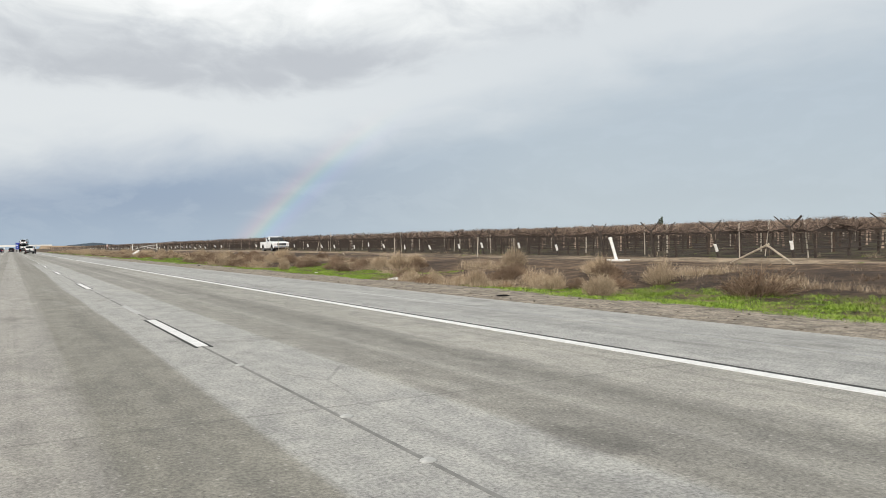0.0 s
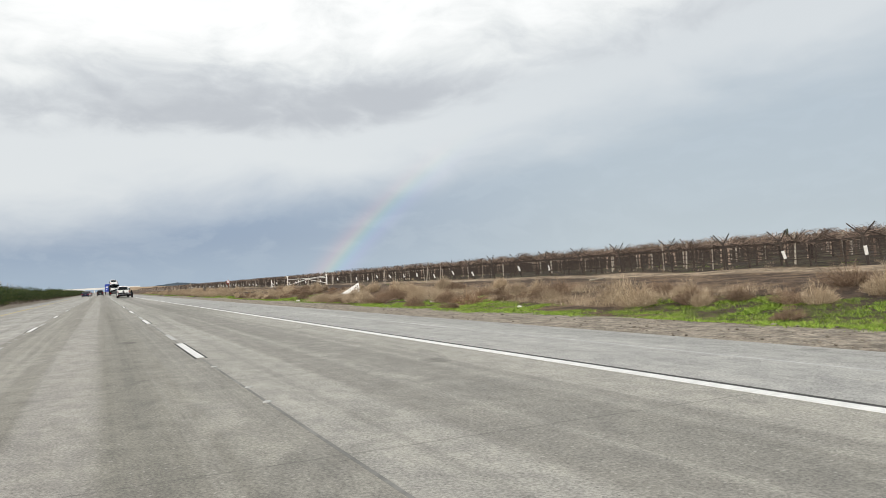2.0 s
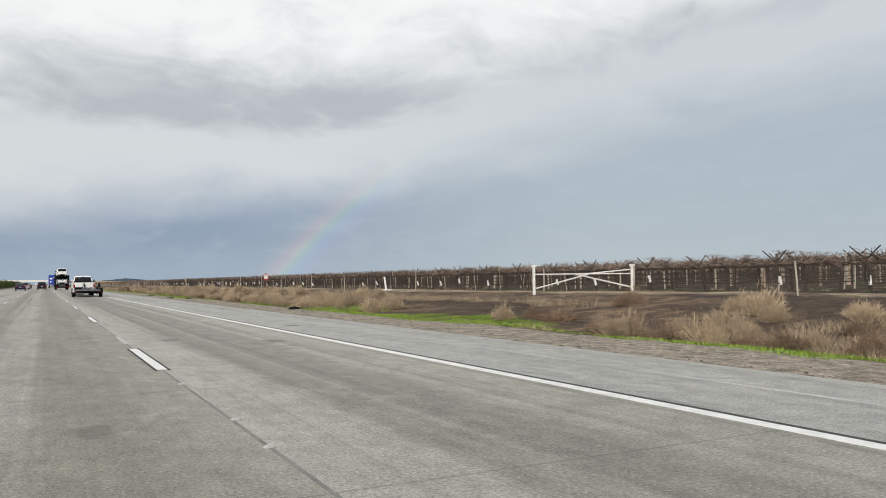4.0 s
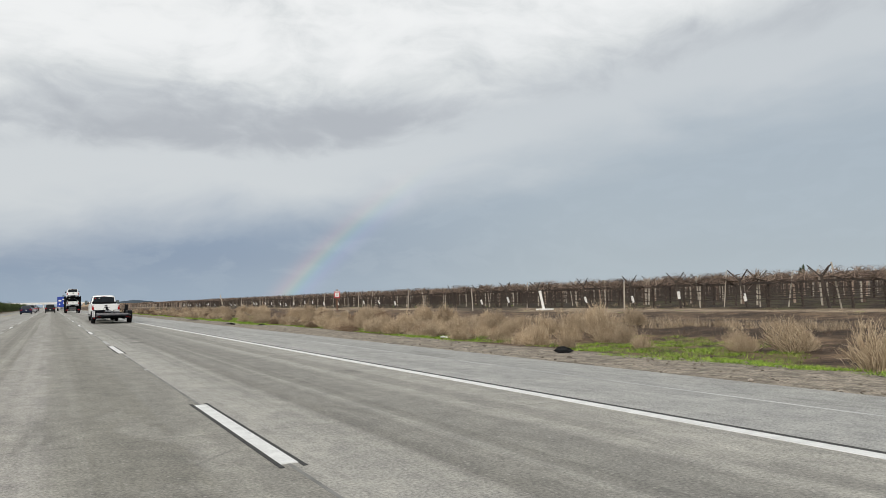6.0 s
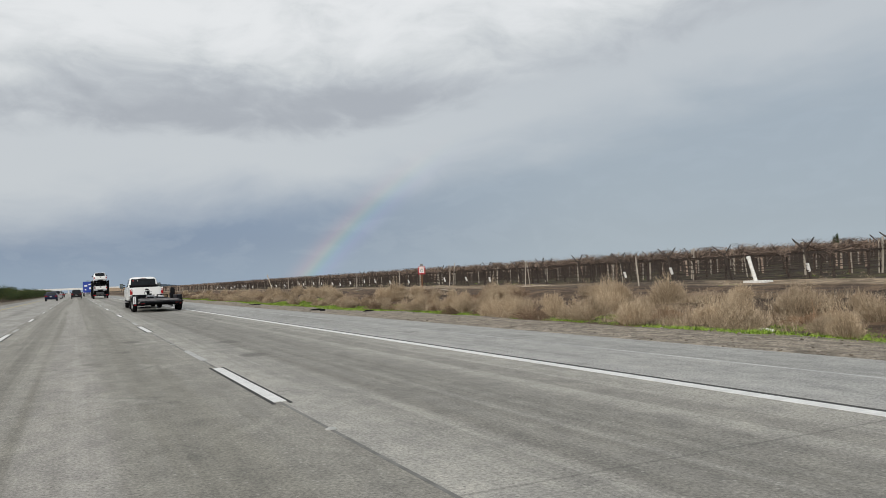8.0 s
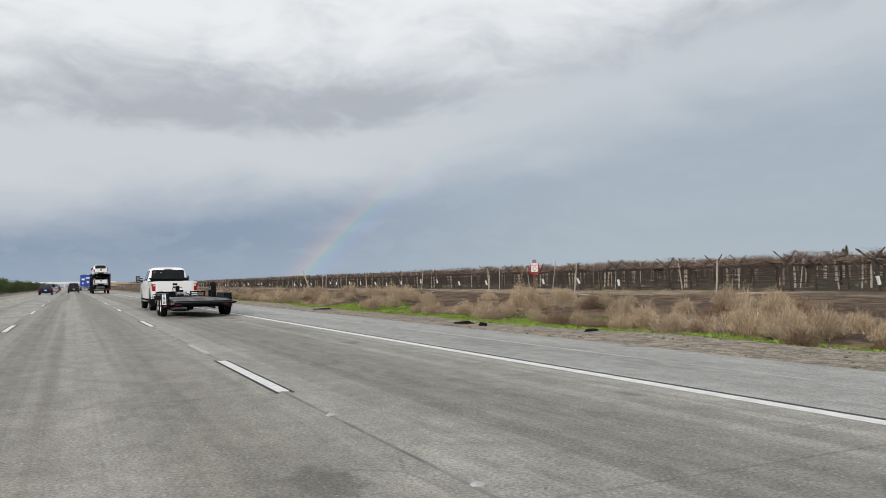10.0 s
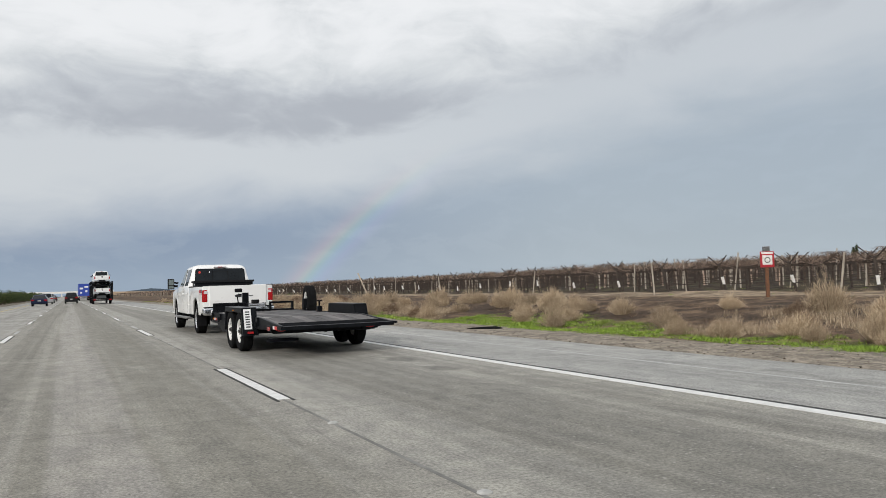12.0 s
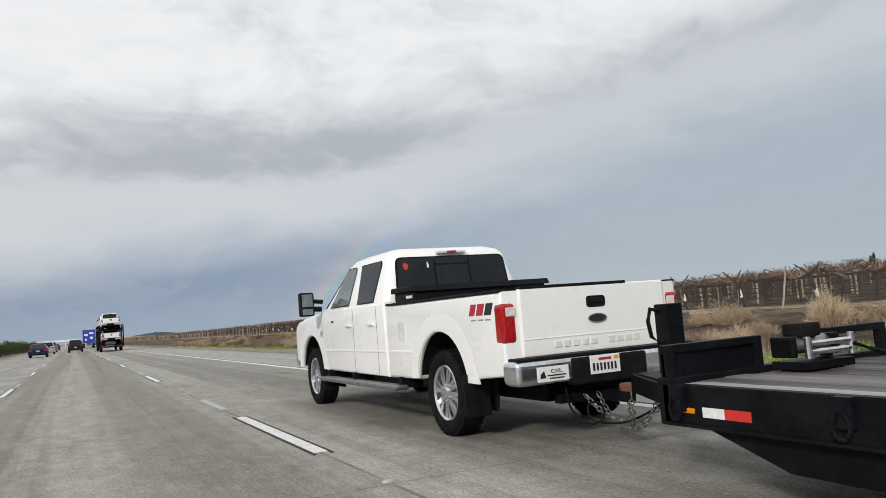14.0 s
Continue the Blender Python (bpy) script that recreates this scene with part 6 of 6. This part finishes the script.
# ---- traffic ahead ----
def car(name, label, category, at, paint, length=4.7, width=1.82, hood=0.92, roof=1.45, boot=0.95, cab=(0.28, 0.42, 0.70, 0.92), group=""):
    """A passenger car, nose towards +y; cab: where glass starts and ends at roof and waist, as shares of the length from the tail."""
    t = thing(name, label, category, group, at)
    h, r = width / 2, 0.37
    back, front = -0.85, length - 0.85
    wb = length * 0.58
    side = [(back, 0.32), (-r, 0.26)] + arc(0, 0.33, r, 190, -10, 10) + [(r, 0.24), (wb - r, 0.24)] + arc(wb, 0.33, r, 190, -10, 10) + [(front - 0.1, 0.28), (front, 0.5), (front - 0.05, 0.68), (wb * 0.88, hood), (back + 0.1, boot), (back, boot - 0.12)]
    bm = prism(side, -h, h, 0.05, 3)
    for yc in (0, wb):
        liner(bm, yc, 0.45)
    b = sharpen(part("body", bm, paint, t))
    b.data.materials.append(BLACK_PLASTIC)
    y = [back + length * c for c in cab]
    gh = part("greenhouse", greenhouse(h - 0.06, h - 0.24, boot - 0.08, roof - 0.10, y[0] - length * 0.14, y[1] - length * 0.12, y[3] - length * 0.12, y[2] - length * 0.10, 0.10), paint, t)
    sharpen(gh)
    z0, z1 = boot + 0.02, roof - 0.13
    yb0, yb1 = y[0] - length * 0.14, y[1] - length * 0.12

    def rear_at(u, v, d):
        k = (v - boot + 0.08) / (roof - 0.10 - boot + 0.08)
        return (u * (1 - 0.17 * k), yb0 + (yb1 - yb0) * k - 0.004 - d, v)

    part("rear_window", plate(rounded(-h + 0.16, h - 0.16, z0, z1, 0.05), 0.006, rear_at), DARK_GLASS, gh)
    for s in (-1, 1):
        def side_at(u, v, d, s=s):
            k = (v - boot + 0.08) / (roof - 0.10 - boot + 0.08)
            return (s * (h - 0.06 - 0.18 * k + 0.003 + d), u, v)
        part("side_window", plate([(y[3] - length * 0.24, z0), (y[0] + 0.05, z0), (y[1] - length * 0.08, z1), (y[2] - length * 0.10, z1)], 0.006, side_at), DARK_GLASS, gh)
        part("tail_light", box(min(s * (h - 0.38), s * (h - 0.01)), max(s * (h - 0.38), s * (h - 0.01)), back - 0.02, back + 0.10, boot - 0.27, boot - 0.13, 0.02), RED_LENS, t)
        put_wheel(t, PLAIN_WHEEL, s * (h - 0.12), 0, 0.33, s > 0)
        put_wheel(t, PLAIN_WHEEL, s * (h - 0.12), wb, 0.33, s > 0)
        part("mirror", box(min(s * (h - 0.02), s * (h + 0.17)), max(s * (h - 0.02), s * (h + 0.17)), wb * 0.80, wb * 0.84, boot + 0.02, boot + 0.16, 0.02), paint, t)
    part("rear_bumper", box(-h + 0.03, h - 0.03, back - 0.06, back + 0.1, 0.34, 0.56, 0.04), paint, t)
    pl = part("number_plate", box(-0.16, 0.16, back - 0.066, back - 0.055, 0.62, 0.74), WHITE_TAPE, t)
    part("plate_bar", box(-0.12, 0.12, back - 0.07, back - 0.065, 0.66, 0.70), INK, pl)
    return t


SUV = dict(length=4.7, width=1.88, hood=1.05, roof=1.72, boot=1.08, cab=(0.14, 0.16, 0.72, 0.92))
car("blue_sedan", "dark blue sedan driving in the fast lane", "car", pose(-3.55, 300, 0), BLUE_PAINT)
car("silver_suv", "silver sport utility car in the fast lane", "car", pose(-3.4, 326, 0), SILVER_PAINT, **SUV)
car("dark_suv", "dark sport utility car in the middle lane", "car", pose(0.1, 326, 0), DARK_PAINT, **SUV)
car("grey_suv", "grey sport utility car in the fast lane", "car", pose(-3.5, 352, 0), GREY_PAINT, **SUV)
car("white_sedan", "white sedan far ahead in the middle lane", "car", pose(-0.1, 372, 0), WHITE_PAINT)
car("dark_sedan", "dark sedan far ahead in the fast lane", "car", pose(-3.6, 395, 0), DARK_PAINT)


def car_carrier(x, y):
    t = thing("car_carrier", "tall two-deck car transporter with black frame", "truck", at=pose(x, y, 0))
    for z in (0.78, 2.42):
        part("deck", box(-1.15, 1.15, 0.0, 13.0, z - 0.1, z, 0.02), BLACK_PAINT, t)
    for s in (-1, 1):
        for yc in (0.15, 3.4, 6.6, 9.8, 12.7):
            part("frame_post", box(s * 1.22 - 0.06, s * 1.22 + 0.06, yc - 0.08, yc + 0.08, 0.5, 3.0, 0.01), BLACK_PAINT, t)
        part("top_rail", box(s * 1.22 - 0.05, s * 1.22 + 0.05, 0.0, 13.0, 2.45, 2.62, 0.01), BLACK_PAINT, t)
        part("tail_light", box(s * 0.95 - 0.18, s * 0.95 + 0.18, -0.06, 0.02, 0.52, 0.66, 0.02), RED_LENS, t)
        for yc in (2.3, 3.4, 14.6):
            put_wheel(t, TRUCK_WHEEL, s * 1.05, yc, 0.5, s > 0)
        part("ramp_arm", rod((s * 1.15, -0.1, 0.6), (s * 1.22, 0.1, 2.5), 0.05, 8), BLACK_PAINT, t)
    part("cab", prism([(13.3, 0.6), (15.6, 0.6), (15.7, 1.6), (15.2, 2.9), (13.3, 2.9)], -1.15, 1.15, 0.06, 3), GREY_PAINT, t)
    part("rear_bar", box(-1.2, 1.2, -0.05, 0.05, 0.45, 0.62, 0.02), BLACK_PAINT, t)


car_carrier(3.7, 301)
for z, yc in ((2.42, 302.9), (0.78, 302.6), (2.42, 309.4)):
    pickup("carried_pickup", "new white pickup truck loaded on the car transporter", pose(3.7, yc, z), wb=3.6, cab_back=1.3, hero=False)


def semi(x, y):
    t = thing("box_semi", "semi truck with bright blue box trailer", "truck", at=pose(x, y, 0))
    part("box_body", box(-1.28, 1.28, 0.0, 15.5, 1.1, 4.05, 0.04), TRUCK_BLUE, t)
    part("rear_frame", plate(rounded(-1.28, 1.28, 1.1, 4.05, 0.03), 0.05, lambda u, v, d: (u, -0.01 - d, v)), TRUCK_BLUE, t)
    for u, v, w, h in ((-1.0, 2.7, 0.75, 0.45), (0.0, 3.1, 0.9, 0.35), (-0.9, 1.7, 0.4, 0.4), (0.2, 2.0, 0.5, 0.5)):
        part("pale_patch", plate(rounded(u, u + w, v, v + h, 0.12), 0.01, lambda p, q, d: (p, -0.062 - d, q)), WHITE_TAPE, t)
    for s in (-1, 1):
        for yc in (1.8, 3.1, 13.0, 19.0):
            put_wheel(t, TRUCK_WHEEL, s * 1.05, yc, 0.5, s > 0)
        part("tail_light", box(s * 0.9 - 0.15, s * 0.9 + 0.15, -0.06, 0.0, 0.92, 1.04, 0.02), RED_LENS, t)
    part("underride_bar", box(-1.1, 1.1, -0.03, 0.05, 0.5, 0.62, 0.02), STEEL, t)
    part("cab", prism([(16.2, 0.6), (20.2, 0.6), (20.3, 1.7), (18.6, 1.9), (18.2, 3.7), (16.2, 3.9)], -1.2, 1.2, 0.06, 3), WHITE_PAINT, t)


semi(3.1, 396)

# ---- distance ----
STRAW_BANK = surf("dry_grass_bank", rgb(0.36, 0.27, 0.18), rgb(0.24, 0.17, 0.11), 0.08, 0.9)
OFFWHITE = surf("sunlit_concrete", rgb(0.80, 0.79, 0.76), rgb(0.72, 0.71, 0.68), 0.5, 0.8)


def overpass(y):
    t = thing("overpass", "pale concrete road bridge crossing over the motorway", "bridge", at=pose(0, y, 0))
    part("bridge_deck", box(-260, 60, -5, 5, 5.3, 7.2, 0.05), OFFWHITE, t)
    for s in (-1, 1):
        part("parapet", box(-260, 60, s * 5 - 0.15, s * 5 + 0.15, 6.9, 8.2), OFFWHITE, t)
    for x in (-48, -24, -9.5, 12, 36):
        part("pier", box(x - 0.8, x + 0.8, -3, 3, -0.5, 5.3, 0.1), OFFWHITE, t)
    bank = bmesh.new()
    low = [bank.verts.new(p) for p in ((40, -24, -0.5), (330, -16, -0.5), (330, 16, -0.5), (40, 24, -0.5))]
    top = [bank.verts.new(p) for p in ((44, -6, 6.6), (300, -5, 1.0), (300, 5, 1.0), (44, 6, 6.6))]
    bank.faces.new(low), bank.faces.new(top)
    for k in range(4):
        bank.faces.new((low[k], low[(k + 1) % 4], top[(k + 1) % 4], top[k]))
    bmesh.ops.recalc_face_normals(bank, faces=bank.faces)
    part("embankment", bank, STRAW_BANK, t, "straw-coloured earth embankment")


overpass(1450)
# tree green shifted to blue-grey: the haze of distance is in the colour
HILL = surf("hazy_tree_line", rgb(0.045, 0.065, 0.085), rgb(0.075, 0.095, 0.115), 0.004, 0.95, spec=0.1)


def hills():
    xs = np.linspace(175, 500, 160)
    verts, faces = [], []
    for k, x in enumerate(xs):
        u = k / 159
        h = 22 * (math.sin(math.pi * min(1.0, u ** 0.6)) ** 0.6) * (0.85 + 0.3 * noise.noise((x * 0.012, 0, 0))) + 5 * abs(noise.noise((x * 0.09, 3, 0)))
        verts += [(x, 3300, -2), (x, 3340, h), (x, 3500, h * 0.9), (x, 3650, -2)]
    for k in range(159):
        for j in range(3):
            faces.append((4 * k + j, 4 * k + 4 + j, 4 * k + 5 + j, 4 * k + 1 + j))
    o = arrays_object("distant_hills", verts, faces, HILL)
    tagged(o, "low hazy tree-covered hills on the horizon", "hills", kind="structure")


hills()


def leafy(rng, n, rx, ry, rz, zc, size):
    """Many small leaf blades in an uneven crown of several lobes."""
    lobes = [Vector((rng.uniform(-0.6, 0.6) * rx, rng.uniform(-0.6, 0.6) * ry, zc + rng.uniform(-0.5, 0.5) * rz)) for k in range(7)]
    vs, fs = [], []
    for k in range(n):
        c = lobes[rng.randrange(7)]
        d = Vector((rng.gauss(0, 1), rng.gauss(0, 1), rng.gauss(0, 1))).normalized() * rng.random() ** 0.4
        p = c + Vector((d.x * rx * 0.55, d.y * ry * 0.55, d.z * rz * 0.6))
        u = Vector((rng.gauss(0, 1), rng.gauss(0, 1), rng.gauss(0, 1))).normalized()
        w = u.orthogonal().normalized()
        i = len(vs)
        vs += [p - u * size, p + w * size * 0.4, p + u * size, p - w * size * 0.4]
        fs.append((i, i + 1, i + 2, i + 3))
    return vs, fs


rng = random.Random(77)
HEDGE = []
for k in range(5):
    limbs = []
    for j in range(9):
        pts, rad = stem(rng, Vector((rng.uniform(-0.3, 0.3), rng.uniform(-0.3, 0.3), -0.1)), Vector((rng.uniform(-0.5, 0.5), rng.uniform(-0.5, 0.5), 1)), 1.8, 0.04)
        limbs.append(tube_path(pts, rad, 4))
    HEDGE.append((mesh_of("branches", join(limbs), HEDGE_WOOD), mesh_of("crown", leafy(rng, 900, 1.5, 2.0, 1.3, 1.3, 0.13), LEAF)))
for k in range(120):
    y = 110 + 4.3 * k
    b, c = rng.choice(HEDGE)
    x = -10.2 + rng.uniform(-0.5, 0.5)
    e = thing("oleander_bush", "dense dark green oleander bush in the central strip", "bush", "median hedge", pose(x, y, ground_height(x, y), 0, 0, rng.uniform(-40, 40)))
    e.scale = (1, 1, rng.uniform(0.72, 1.05))
    new("branch_cluster", b).parent = e
    new("crown", c).parent = e


def tree(name, label, x, y, h, w, seed):
    rng = random.Random(seed)
    t = thing(name, label, "tree", at=pose(x, y, 0))
    limbs = [tube_path([Vector((0, 0, -1)), Vector((0.01 * h, 0, h * 0.35)), Vector((0, 0.01 * h, h * 0.9))], [h * 0.03, h * 0.022, h * 0.006], 6)]
    for j in range(14):
        z = h * rng.uniform(0.3, 0.8)
        pts, rad = stem(rng, Vector((0, 0, z)), Vector((rng.uniform(-1, 1), rng.uniform(-1, 1), 0.8)), w * 0.8, h * 0.008)
        limbs.append(tube_path(pts, rad, 4))
    o = new("trunk", mesh_of("trunk", join(limbs), HEDGE_WOOD))
    o.parent = t
    o = new("crown", mesh_of("crown", leafy(rng, 1500, w, w, h * 0.42, h * 0.62, h * 0.03), LEAF))
    o.parent = t


tree("lone_tree", "small dark evergreen tree far beyond the vineyard", 700, 700, 31, 3.2, 4)
tree("roadside_tree", "yellow-green tree beside the distant bridge", 14, 1050, 13, 5, 6)
for k in range(5):
    ob = mesh_object("utility_pole", rod((0, 0, -0.5), (0, 0, 9.5), 0.14, 8), STAKE)
    ob.matrix_basis = pose(-46 - 3 * k, 520 + 60 * k, 0)
    tagged(ob, "tall wooden utility pole beyond the hedge", "pole", "utility poles")
